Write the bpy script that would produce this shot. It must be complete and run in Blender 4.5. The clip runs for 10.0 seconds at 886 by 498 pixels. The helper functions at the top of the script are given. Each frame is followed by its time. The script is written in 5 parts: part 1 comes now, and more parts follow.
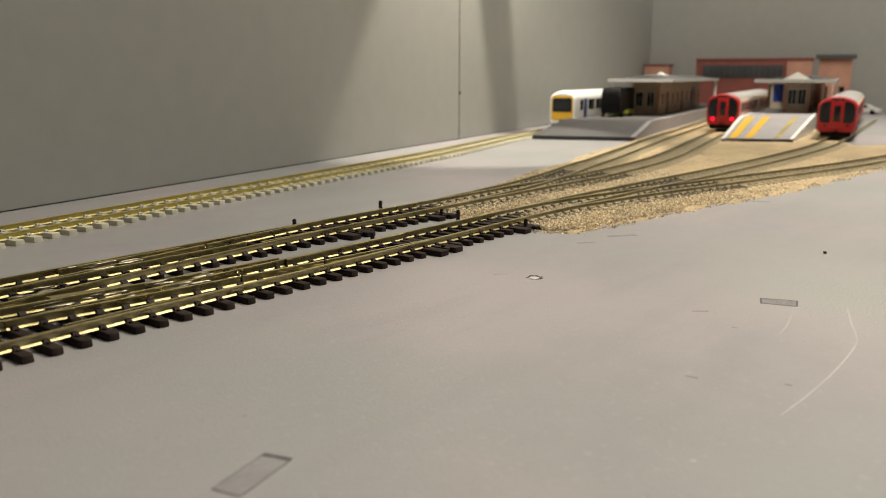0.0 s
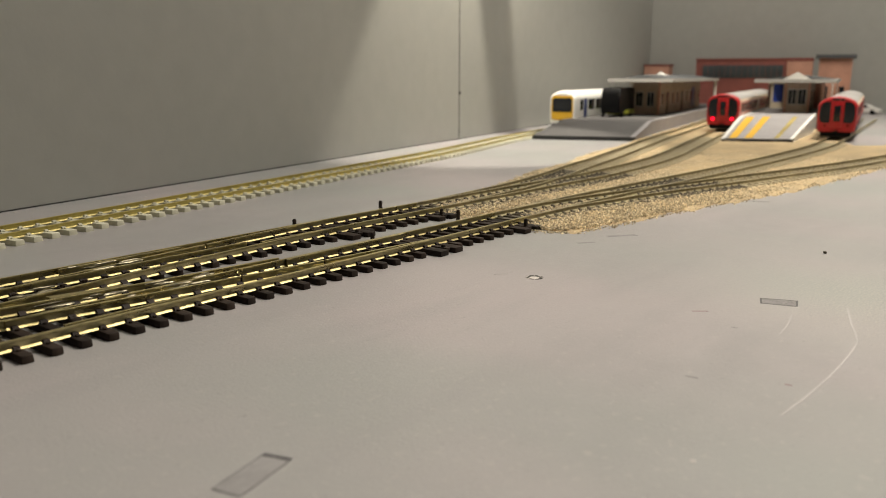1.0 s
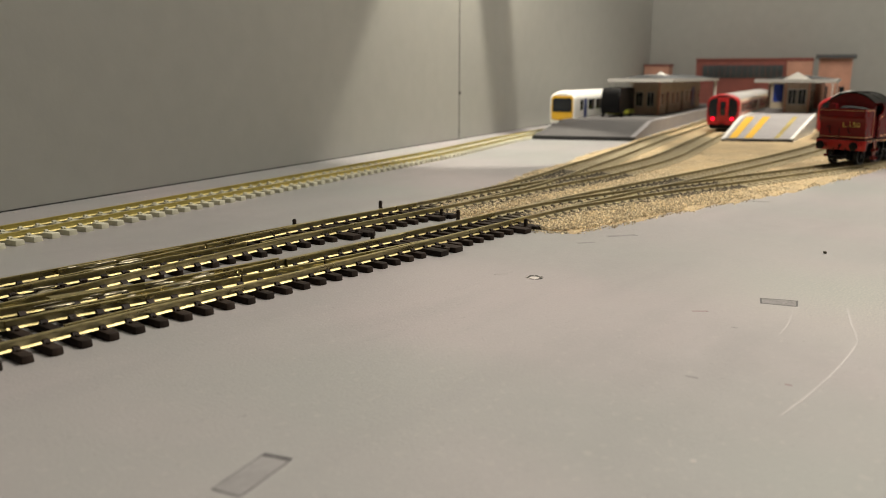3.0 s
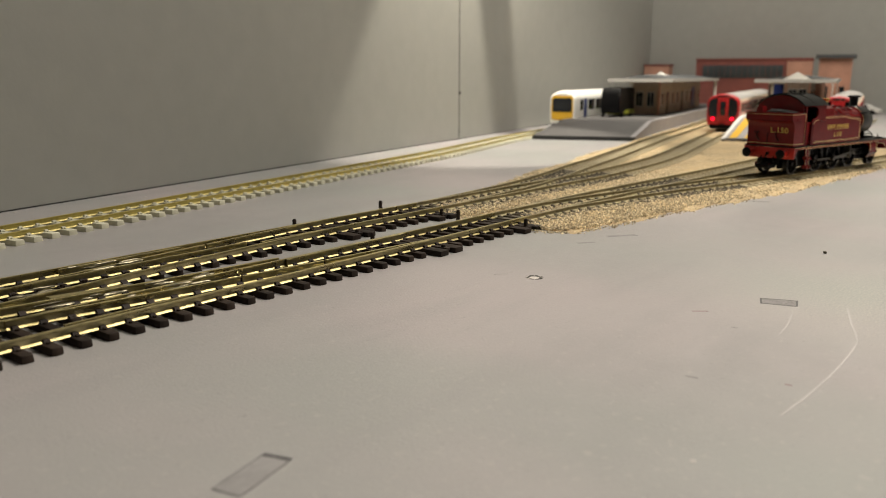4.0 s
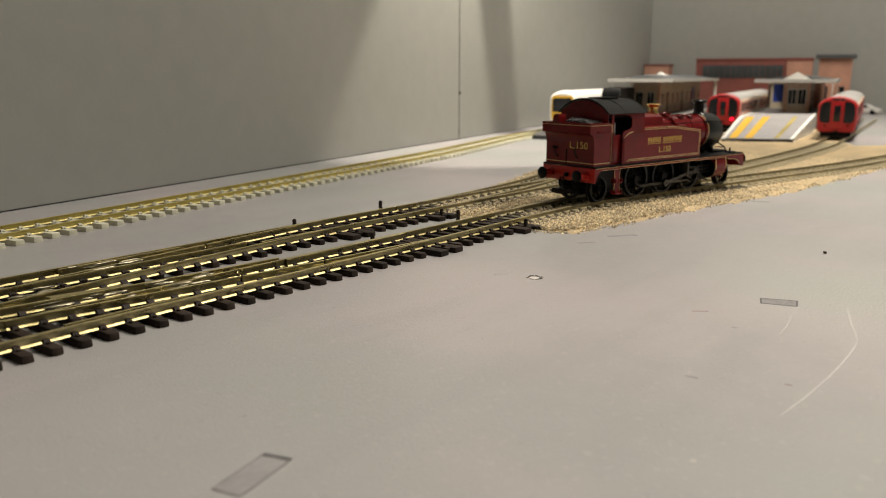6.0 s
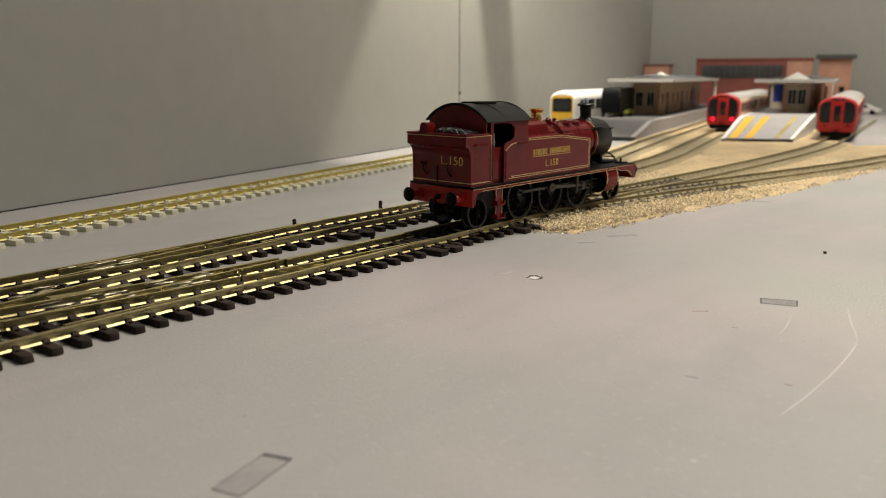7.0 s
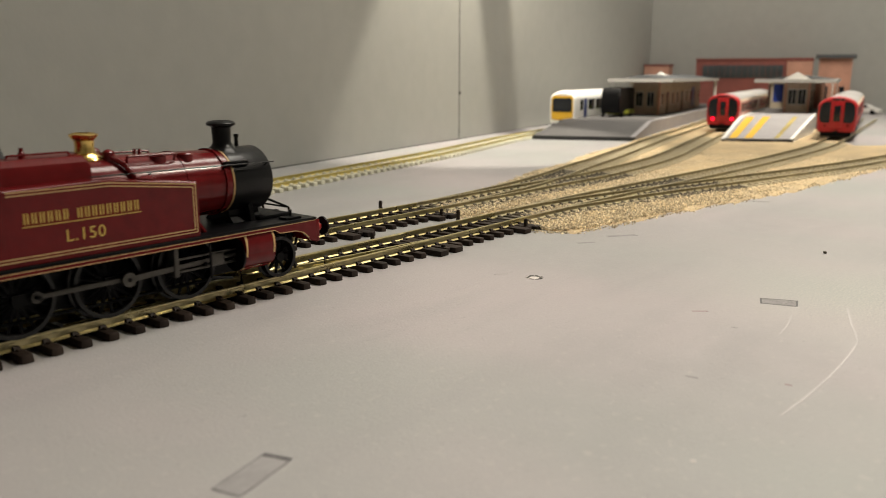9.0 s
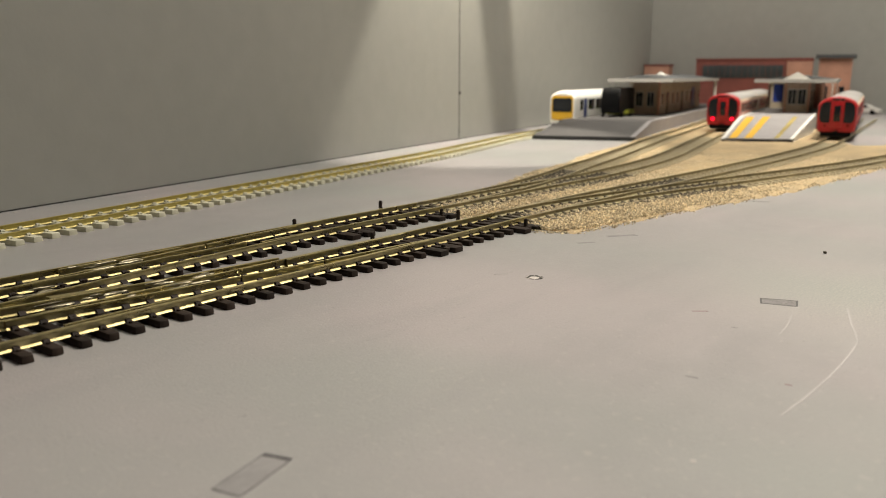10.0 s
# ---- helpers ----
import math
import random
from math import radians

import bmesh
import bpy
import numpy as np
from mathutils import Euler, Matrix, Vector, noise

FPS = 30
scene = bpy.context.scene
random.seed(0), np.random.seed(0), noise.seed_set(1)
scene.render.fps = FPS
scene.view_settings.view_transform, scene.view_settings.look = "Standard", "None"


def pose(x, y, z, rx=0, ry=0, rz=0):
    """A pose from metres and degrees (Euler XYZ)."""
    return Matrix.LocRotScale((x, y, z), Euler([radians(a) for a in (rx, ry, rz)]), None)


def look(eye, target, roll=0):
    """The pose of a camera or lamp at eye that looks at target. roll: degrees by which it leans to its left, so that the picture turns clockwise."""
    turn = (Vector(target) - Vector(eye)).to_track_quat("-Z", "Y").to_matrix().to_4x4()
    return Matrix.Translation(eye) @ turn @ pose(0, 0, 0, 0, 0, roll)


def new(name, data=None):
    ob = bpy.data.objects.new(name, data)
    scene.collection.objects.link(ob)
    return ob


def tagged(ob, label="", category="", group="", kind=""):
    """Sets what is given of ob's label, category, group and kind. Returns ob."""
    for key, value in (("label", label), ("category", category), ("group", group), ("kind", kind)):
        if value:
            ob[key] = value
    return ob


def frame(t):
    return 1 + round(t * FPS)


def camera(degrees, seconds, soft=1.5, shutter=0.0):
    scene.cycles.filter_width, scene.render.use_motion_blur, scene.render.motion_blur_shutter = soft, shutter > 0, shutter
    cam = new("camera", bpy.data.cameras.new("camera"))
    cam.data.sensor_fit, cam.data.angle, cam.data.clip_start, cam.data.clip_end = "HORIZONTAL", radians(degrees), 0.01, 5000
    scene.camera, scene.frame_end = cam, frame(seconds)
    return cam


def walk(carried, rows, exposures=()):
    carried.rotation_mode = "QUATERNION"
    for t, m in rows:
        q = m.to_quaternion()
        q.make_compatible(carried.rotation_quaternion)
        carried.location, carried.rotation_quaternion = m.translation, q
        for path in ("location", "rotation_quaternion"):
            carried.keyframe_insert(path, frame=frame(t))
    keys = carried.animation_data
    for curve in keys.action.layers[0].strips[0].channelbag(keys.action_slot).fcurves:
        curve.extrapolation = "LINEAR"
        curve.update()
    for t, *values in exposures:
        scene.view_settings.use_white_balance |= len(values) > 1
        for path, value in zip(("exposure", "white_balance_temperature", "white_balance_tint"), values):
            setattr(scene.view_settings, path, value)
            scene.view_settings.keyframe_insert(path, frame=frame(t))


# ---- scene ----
cam = camera(57.471, 10.0, soft=0.75, shutter=0.15)
EYE = (0.0, 0.0, 0.06576)
VIEW = (0.76223, 0.61238, -0.20976)
STILL = look(EYE, [a + b for a, b in zip(EYE, VIEW)], 0.069)
# a phone lens: small aperture, focused on the middle of the tracks
cam.data.dof.use_dof = True
cam.data.dof.focus_distance = 0.285
cam.data.dof.aperture_fstop = 22.0
walk(cam, [(0.0, STILL), (10.0, STILL)], [(0.0, 0.26), (5.0, 0.29), (7.0, 0.36), (8.5, 0.47), (9.6, 0.44), (10.0, 0.32)])

# ---- light ----
MM = 0.001
world = bpy.data.worlds.new("room_air")
scene.world = world
world.use_nodes = True
world.node_tree.nodes["Background"].inputs[0].default_value = (1.0, 0.93, 0.82, 1)
world.node_tree.nodes["Background"].inputs[1].default_value = 0.05


def spot(name, x, y, z, tx, ty, tz, watts, degrees, blend, size=0.02, color=(1.0, 0.91, 0.76)):
    data = bpy.data.lights.new(name, "SPOT")
    data.energy, data.spot_size, data.spot_blend, data.shadow_soft_size, data.color = watts, radians(degrees), blend, size, color
    ob = new(name, data)
    ob.matrix_world = look((x, y, z), (tx, ty, tz))
    return ob


def ceiling_panel(name, x, y, z, w, h, watts, color=(1.0, 0.93, 0.82)):
    data = bpy.data.lights.new(name, "AREA")
    data.shape, data.size, data.size_y, data.energy, data.color = "RECTANGLE", w, h, watts, color
    ob = new(name, data)
    ob.location = (x, y, z)
    return ob


ceiling_panel("ceiling_light_strip", 0.84, 0.13, 1.25, 0.95, 0.30, 11.5).rotation_euler = (0, 0, radians(12.5))
# a downlight over the open board, and small lamps close to the back wall
spot("downlight", 0.80, -0.27, 0.85, 0.45, -0.22, 0.0, 40.0, 72, 0.92, 0.04)


def wall_spot(along, off, z, tilt, watts, degrees, blend):
    """A small lamp close to the back wall that shines down along it, tilted from the vertical."""
    a = radians(12.5)
    way = Vector((math.cos(a), math.sin(a), 0)) * math.sin(radians(tilt)) - Vector((0, 0, 1)) * math.cos(radians(tilt))
    p = Vector((along * math.cos(a) - off * math.sin(a), along * math.sin(a) + off * math.cos(a), z))
    return spot("wall_lamp", *p, *(p + way), watts, degrees, blend, 0.006)


wall_spot(0.775, 0.317, 0.402, -8.6, 8.0, 51, 0.30)
wall_spot(0.840, 0.317, 0.402, 40.0, 7.0, 54, 0.32)
# unseen lamps, assumed from the lit train fronts and the bright end wall
spot("station_lamp", 0.92, 0.06, 0.85, 1.14, 0.24, 0.0, 27.0, 55, 1.0, 0.03)
spot("end_lamp", 1.50, -0.30, 0.50, 1.72, -0.20, 0.12, 11.0, 66, 1.0, 0.03)


# ---- materials ----
def material(name, color, rough=0.5, metal=0.0, dark=None, grain=400.0, patch=25.0, bump=0.1, bump_scale=900.0, spread=0.12, coat=0.0,
             emit=None, emit_strength=0.0, per_object=0.0, per_island=0.0, rough_var=0.1, spec=0.5):
    """Two scales of noise over one colour, with fine relief."""
    m = bpy.data.materials.new(name)
    m.use_nodes = True
    nt = m.node_tree
    n, link = nt.nodes, nt.links.new
    b = n["Principled BSDF"]
    tc = n.new("ShaderNodeTexCoord")
    big, fine = n.new("ShaderNodeTexNoise"), n.new("ShaderNodeTexNoise")
    big.inputs["Scale"].default_value, big.inputs["Detail"].default_value = patch, 5
    fine.inputs["Scale"].default_value, fine.inputs["Detail"].default_value = grain, 4
    for t in (big, fine):
        link(tc.outputs["Object"], t.inputs["Vector"])
    add = n.new("ShaderNodeMath")
    add.operation = "MULTIPLY_ADD"
    add.inputs[1].default_value = 0.5
    link(fine.outputs["Fac"], add.inputs[0])
    half = n.new("ShaderNodeMath")
    half.operation = "MULTIPLY"
    half.inputs[1].default_value = 0.5
    link(big.outputs["Fac"], half.inputs[0])
    link(half.outputs[0], add.inputs[2])
    fac = add.outputs[0]
    if per_object or per_island:
        info = n.new("ShaderNodeObjectInfo") if per_object else n.new("ShaderNodeNewGeometry")
        out = info.outputs["Random" if per_object else "Random Per Island"]
        mix = n.new("ShaderNodeMath")
        mix.operation = "MULTIPLY_ADD"
        mix.inputs[1].default_value = per_object or per_island
        link(out, mix.inputs[0])
        shift = n.new("ShaderNodeMath")
        shift.operation = "SUBTRACT"
        shift.inputs[1].default_value = (per_object or per_island) / 2
        link(fac, mix.inputs[2])
        link(mix.outputs[0], shift.inputs[0])
        fac = shift.outputs[0]
    ramp = n.new("ShaderNodeValToRGB")
    lo = dark or tuple(c * (1 - 2 * spread) for c in color)
    hi = tuple(min(1, c * (1 + spread)) for c in color)
    ramp.color_ramp.elements[0].position, ramp.color_ramp.elements[0].color = 0.3, (*lo, 1)
    ramp.color_ramp.elements[1].position, ramp.color_ramp.elements[1].color = 0.7, (*hi, 1)
    link(fac, ramp.inputs["Fac"])
    link(ramp.outputs["Color"], b.inputs["Base Color"])
    rr = n.new("ShaderNodeMapRange")
    rr.inputs["To Min"].default_value, rr.inputs["To Max"].default_value = max(0.02, rough - rough_var), min(1, rough + rough_var)
    link(big.outputs["Fac"], rr.inputs["Value"])
    link(rr.outputs[0], b.inputs["Roughness"])
    b.inputs["Metallic"].default_value = metal
    b.inputs["Specular IOR Level"].default_value = spec
    b.inputs["Coat Weight"].default_value = coat
    if bump:
        relief = n.new("ShaderNodeTexNoise")
        relief.inputs["Scale"].default_value = bump_scale
        link(tc.outputs["Object"], relief.inputs["Vector"])
        bp = n.new("ShaderNodeBump")
        bp.inputs["Strength"].default_value, bp.inputs["Distance"].default_value = bump, 0.0004
        link(relief.outputs["Fac"], bp.inputs["Height"])
        link(bp.outputs["Normal"], b.inputs["Normal"])
    if emit:
        b.inputs["Emission Color"].default_value = (*emit, 1)
        b.inputs["Emission Strength"].default_value = emit_strength
    return m




def board_paint():
    """Brushed grey paint with warm and cool clouds standing in for uneven light, roller streaks and pale speckle."""
    m = material("grey_board_paint", (0.362, 0.345, 0.348), 0.36, grain=90, patch=6, bump=0.25, bump_scale=1300, spread=0.07, rough_var=0.14)
    nt = m.node_tree
    n, link = nt.nodes, nt.links.new
    b = n["Principled BSDF"]
    base = b.inputs["Base Color"].links[0].from_socket
    tc = n.new("ShaderNodeTexCoord")

    def cloud(scale, detail, stretch=(1, 1, 1), turn=0.0):
        mp = n.new("ShaderNodeMapping")
        mp.inputs["Scale"].default_value = stretch
        mp.inputs["Rotation"].default_value = (0, 0, radians(turn))
        t = n.new("ShaderNodeTexNoise")
        t.inputs["Scale"].default_value, t.inputs["Detail"].default_value = scale, detail
        link(tc.outputs["Object"], mp.inputs["Vector"])
        link(mp.outputs["Vector"], t.inputs["Vector"])
        return t.outputs["Fac"]

    def span(fac, lo, hi, a, z):
        r = n.new("ShaderNodeMapRange")
        r.inputs["From Min"].default_value, r.inputs["From Max"].default_value = lo, hi
        r.inputs["To Min"].default_value, r.inputs["To Max"].default_value = a, z
        link(fac, r.inputs["Value"])
        return r.outputs[0]

    def mixed(fac, a, colour, mode="MIX"):
        x = n.new("ShaderNodeMix")
        x.data_type, x.blend_type = "RGBA", mode
        link(fac, x.inputs["Factor"])
        link(a, x.inputs[6])
        x.inputs[7].default_value = (*colour, 1)
        return x.outputs[2]
    # warm and cool patches: the lamps' uneven tint put into the paint
    out = mixed(span(cloud(5.5, 3), 0.38, 0.62, 0.0, 0.9), base, (0.408, 0.365, 0.372))
    out = mixed(span(cloud(9.0, 3, (1, 0.55, 1), 35), 0.42, 0.64, 0.0, 0.9), out, (0.322, 0.332, 0.322))
    out = mixed(span(cloud(30, 5, (0.25, 1.3, 1), 25), 0.50, 0.75, 0.0, 0.6), out, (0.29, 0.28, 0.285))
    out = mixed(span(cloud(420, 3), 0.60, 0.72, 0.0, 0.5), out, (0.44, 0.42, 0.40))
    out = mixed(span(cloud(700, 2, turn=15), 0.66, 0.74, 0.0, 0.6), out, (0.25, 0.235, 0.24))
    # a pale speckled patch around one point, fading outwards
    far = n.new("ShaderNodeVectorMath")
    far.operation = "DISTANCE"
    link(tc.outputs["Object"], far.inputs[0])
    far.inputs[1].default_value = (0.262, 0.044, 0)
    near = span(far.outputs["Value"], 0.012, 0.06, 1.0, 0.0)
    speck = n.new("ShaderNodeMath")
    speck.operation = "MULTIPLY"
    link(near, speck.inputs[0])
    link(span(cloud(1500, 4), 0.44, 0.66, 0.0, 0.5), speck.inputs[1])
    out = mixed(speck.outputs[0], out, (0.56, 0.53, 0.47))
    link(out, b.inputs["Base Color"])
    return m


BOARD = board_paint()
WALL = material("grey_wall_paint", (0.39, 0.39, 0.36), 0.6, grain=60, patch=3, bump=0.15, bump_scale=300, spread=0.04)
CEIL = material("ceiling_paint", (0.5, 0.49, 0.46), 0.8, grain=60, patch=3)
DARKGAP = material("dark_gap", (0.03, 0.03, 0.03), 0.9)
RAIL = material("nickel_silver_rail", (0.54, 0.45, 0.21), 0.36, 0.85, grain=700, patch=60, spread=0.2)
RAIL_WEB = material("nickel_silver_rail_web", (0.52, 0.455, 0.255), 0.29, 0.95, grain=700, patch=90, spread=0.16)
YELLOW_RAIL = material("bright_nickel_rail", (0.66, 0.56, 0.24), 0.36, 0.6, grain=700, patch=60, spread=0.15)
YELLOW_WEB = material("yellowed_rail_web", (0.62, 0.52, 0.17), 0.34, 0.75, grain=700, patch=60, spread=0.15)
OLD_WEB = material("dark_rail_web", (0.30, 0.25, 0.135), 0.5, 0.35, grain=500, patch=50, spread=0.3)
RAIL_OLD = material("weathered_rail", (0.44, 0.38, 0.22), 0.42, 0.5, grain=500, patch=50, spread=0.25)
SOLDER = material("smeared_solder", (0.50, 0.45, 0.32), 0.38, 0.75, dark=(0.10, 0.085, 0.055), grain=260, patch=140, bump=1.0, bump_scale=420)
BLACK_SLEEPER = material("black_sleeper_plastic", (0.024, 0.0155, 0.0115), 0.6, grain=600, spread=0.3, per_object=0.3, spec=0.2)
GREY_SLEEPER = material("concrete_sleeper_plastic", (0.56, 0.54, 0.42), 0.6, grain=600, spread=0.1, per_object=0.2)
DUSTY_SLEEPER = material("ballast_dusted_sleeper", (0.12, 0.10, 0.068), 0.85, grain=600, spread=0.4, dark=(0.035, 0.03, 0.022))
SANDY_SLEEPER = material("sand_covered_sleeper", (0.42, 0.36, 0.24), 0.9, grain=600, spread=0.3, dark=(0.20, 0.17, 0.11))
BALLAST = material("sandy_ballast", (0.56, 0.42, 0.235), 0.95, dark=(0.29, 0.23, 0.15), grain=900, patch=30, bump=1.0, bump_scale=1100)
GRAIN = material("ballast_grain", (0.80, 0.68, 0.46), 0.9, dark=(0.42, 0.35, 0.24), grain=500, patch=60, per_island=0.8, bump=0)
MAROON = material("maroon_enamel", (0.125, 0.0075, 0.0085), 0.2, grain=300, patch=40, spread=0.14, bump=0.05, spec=0.24)
RED = material("buffer_beam_red", (0.36, 0.014, 0.010), 0.36, grain=300, spread=0.1, spec=0.4)
BLACK = material("satin_black_paint", (0.0032, 0.0032, 0.0038), 0.33, grain=400, spread=0.3, spec=0.12)
ROOFBLACK = material("dark_grey_cab_roof", (0.008, 0.0078, 0.0075), 0.38, grain=300, spread=0.25, spec=0.08)
STEEL = material("worn_steel_rod", (0.085, 0.08, 0.072), 0.36, 0.75, grain=400, spread=0.2)
BRASS = material("polished_brass", (0.88, 0.62, 0.20), 0.24, 1.0, grain=400, spread=0.1)
GOLD = material("gold_lettering", (0.62, 0.42, 0.08), 0.45, grain=400, spread=0.05, bump=0)
LINING = material("cream_orange_lining", (0.58, 0.38, 0.16), 0.5, grain=400, spread=0.05, bump=0)
COAL = material("coal", (0.03, 0.03, 0.032), 0.3, grain=500, spread=0.4, per_island=0.5, bump=0.3)
SMOKEBOX = material("smokebox_black", (0.0065, 0.0065, 0.007), 0.32, grain=400, spread=0.25, spec=0.2)
DARKGLASS = material("dark_window_glass", (0.012, 0.014, 0.018), 0.12, grain=50, bump=0)
STRIPGLASS = material("blue_grey_window_strip", (0.05, 0.06, 0.065), 0.4, spread=0.2)
TRAINRED = material("train_red", (0.44, 0.014, 0.018), 0.35, spread=0.05)
TRAINCREAM = material("train_cream_side", (0.74, 0.61, 0.46), 0.35, spread=0.05)
CREAM = material("cream_card", (0.56, 0.48, 0.36), 0.7, patch=60, spread=0.1)
TRAINGREY = material("train_roof_grey", (0.40, 0.39, 0.38), 0.45, spread=0.08)
TRAINBLUE = material("train_door_blue", (0.03, 0.05, 0.16), 0.4)
YELLOW = material("warning_yellow", (0.72, 0.42, 0.03), 0.5, spread=0.06)
TAIL = material("red_tail_lamp", (0.5, 0.01, 0.02), 0.3, emit=(1.0, 0.0, 0.02), emit_strength=4.5)
PLATDARK = material("dark_grey_platform_card", (0.10, 0.096, 0.095), 0.8, grain=400, patch=40, spread=0.15)
PLATLIGHT = material("light_grey_platform_card", (0.33, 0.315, 0.32), 0.75, grain=400, patch=40, spread=0.1)
WHITE = material("white_card", (0.78, 0.77, 0.73), 0.6, spread=0.04)
CANOPY = material("pale_grey_canopy", (0.40, 0.39, 0.37), 0.6, patch=30, spread=0.08)
STONE = material("brown_stone_card", (0.46, 0.37, 0.28), 0.8, grain=500, patch=60, dark=(0.24, 0.18, 0.13))
BRICK = material("pink_brick_card", (0.52, 0.27, 0.19), 0.8, grain=500, patch=60, spread=0.15)
REDBRICK = material("red_brick_card", (0.24, 0.075, 0.06), 0.8, grain=500, patch=60, spread=0.15)
SLATE = material("slate_roof_card", (0.09, 0.095, 0.10), 0.7, grain=300, patch=40)
TIMBER = material("dark_brown_timber", (0.07, 0.035, 0.025), 0.7)
BLUE = material("blue_poster", (0.03, 0.07, 0.40), 0.5)
LIME = material("lime_yellow_paint", (0.45, 0.48, 0.05), 0.45)
PENCIL = material("pencil_line", (0.115, 0.11, 0.115), 0.7, grain=900, spread=0.4)
SCRATCH = material("pale_scratch", (0.62, 0.58, 0.55), 0.6, grain=900, spread=0.2)


# ---- mesh helpers; lengths in millimetres ----
def smooth_by_angle(me, deg=35):
    if me.polygons:
        me.polygons.foreach_set("use_smooth", [True] * len(me.polygons))
        me.set_sharp_from_angle(angle=radians(deg))


def mesh_of(name, bm):
    for v in bm.verts:
        v.co *= MM
    bmesh.ops.recalc_face_normals(bm, faces=bm.faces)
    me = bpy.data.meshes.new(name)
    bm.to_mesh(me)
    bm.free()
    smooth_by_angle(me)
    return me


def part(name, bm, mat, parent, label=""):
    me = mesh_of(name, bm) if isinstance(bm, bmesh.types.BMesh) else bm
    if not me.materials:
        me.materials.append(mat)
    ob = new(name, me)
    ob.parent = parent
    return tagged(ob, label) if label else ob


def thing(name, m, label, category, group="", kind=""):
    ob = new(name)
    ob.empty_display_size = 0.01
    ob.matrix_world = m
    return tagged(ob, label, category, group, kind)


def solid(name, bm, mat, label, category, group="", kind="", m=None):
    ob = new(name, mesh_of(name, bm))
    ob.data.materials.append(mat)
    if m is not None:
        ob.matrix_world = m
    return tagged(ob, label, category, group, kind)


def at(x, y, z, rz=0.0, rx=0.0, ry=0.0):
    return pose(x * MM, y * MM, z * MM, rx, ry, rz)


def box(bm, x0, x1, y0, y1, z0, z1, bevel=0.0):
    made = bmesh.ops.create_cube(bm, size=1)["verts"]
    for v in made:
        v.co = Vector(((x0 + x1) / 2 + v.co.x * (x1 - x0), (y0 + y1) / 2 + v.co.y * (y1 - y0), (z0 + z1) / 2 + v.co.z * (z1 - z0)))
    if bevel:
        edges = list({e for v in made for e in v.link_edges})
        bmesh.ops.bevel(bm, geom=edges, offset=bevel, segments=2, affect="EDGES", profile=0.5)
    return bm


def turned(bm, profile, m=None, seg=24, arc=360.0):
    """A lathe about z: profile of (radius, height)."""
    m = m or Matrix()
    rings = []
    for r, z in profile:
        rings.append([bm.verts.new(m @ Vector((r * math.cos(a), r * math.sin(a), z))) for a in [2 * math.pi * k / seg for k in range(seg)]])
    for a, b in zip(rings, rings[1:]):
        for k in range(seg):
            bm.faces.new((a[k], a[(k + 1) % seg], b[(k + 1) % seg], b[k]))
    bm.faces.new(rings[0][::-1])
    bm.faces.new(rings[-1])
    return bm


def along(p, q):
    p, q = Vector(p), Vector(q)
    return Matrix.Translation(p) @ (q - p).to_track_quat("Z", "Y").to_matrix().to_4x4(), (q - p).length


def rod(bm, p, q, r, seg=10, r2=None):
    m, length = along(p, q)
    return turned(bm, [(r, 0), (r if r2 is None else r2, length)], m, seg)


def wire(bm, pts, r, seg=6):
    for a, b in zip(pts, pts[1:]):
        rod(bm, a, b, r, seg)
    return bm


def prism(bm, poly, axis, lo, hi):
    """A polygon in the two other axes, drawn out along one axis."""
    def put(u, v, w):
        return {"x": (w, u, v), "y": (u, w, v), "z": (u, v, w)}[axis]
    a = [bm.verts.new(put(u, v, lo)) for u, v in poly]
    b = [bm.verts.new(put(u, v, hi)) for u, v in poly]
    n = len(poly)
    for k in range(n):
        bm.faces.new((a[k], a[(k + 1) % n], b[(k + 1) % n], b[k]))
    bm.faces.new(a[::-1])
    bm.faces.new(b)
    return bm


def ribbon(bm, pts, w, z0, z1):
    """A flat strip of width w along points of a plane."""
    pts = [Vector(p) for p in pts]
    rows = []
    for i, p in enumerate(pts):
        t = (pts[min(i + 1, len(pts) - 1)] - pts[max(i - 1, 0)]).normalized()
        n = Vector((-t.y, t.x)) * w / 2
        rows.append([bm.verts.new((*(p + n), z0)), bm.verts.new((*(p + n), z1)), bm.verts.new((*(p - n), z1)), bm.verts.new((*(p - n), z0))])
    for a, b in zip(rows, rows[1:]):
        for k in range(4):
            bm.faces.new((a[k], a[(k + 1) % 4], b[(k + 1) % 4], b[k]))
    bm.faces.new(rows[0][::-1])
    bm.faces.new(rows[-1])
    return bm


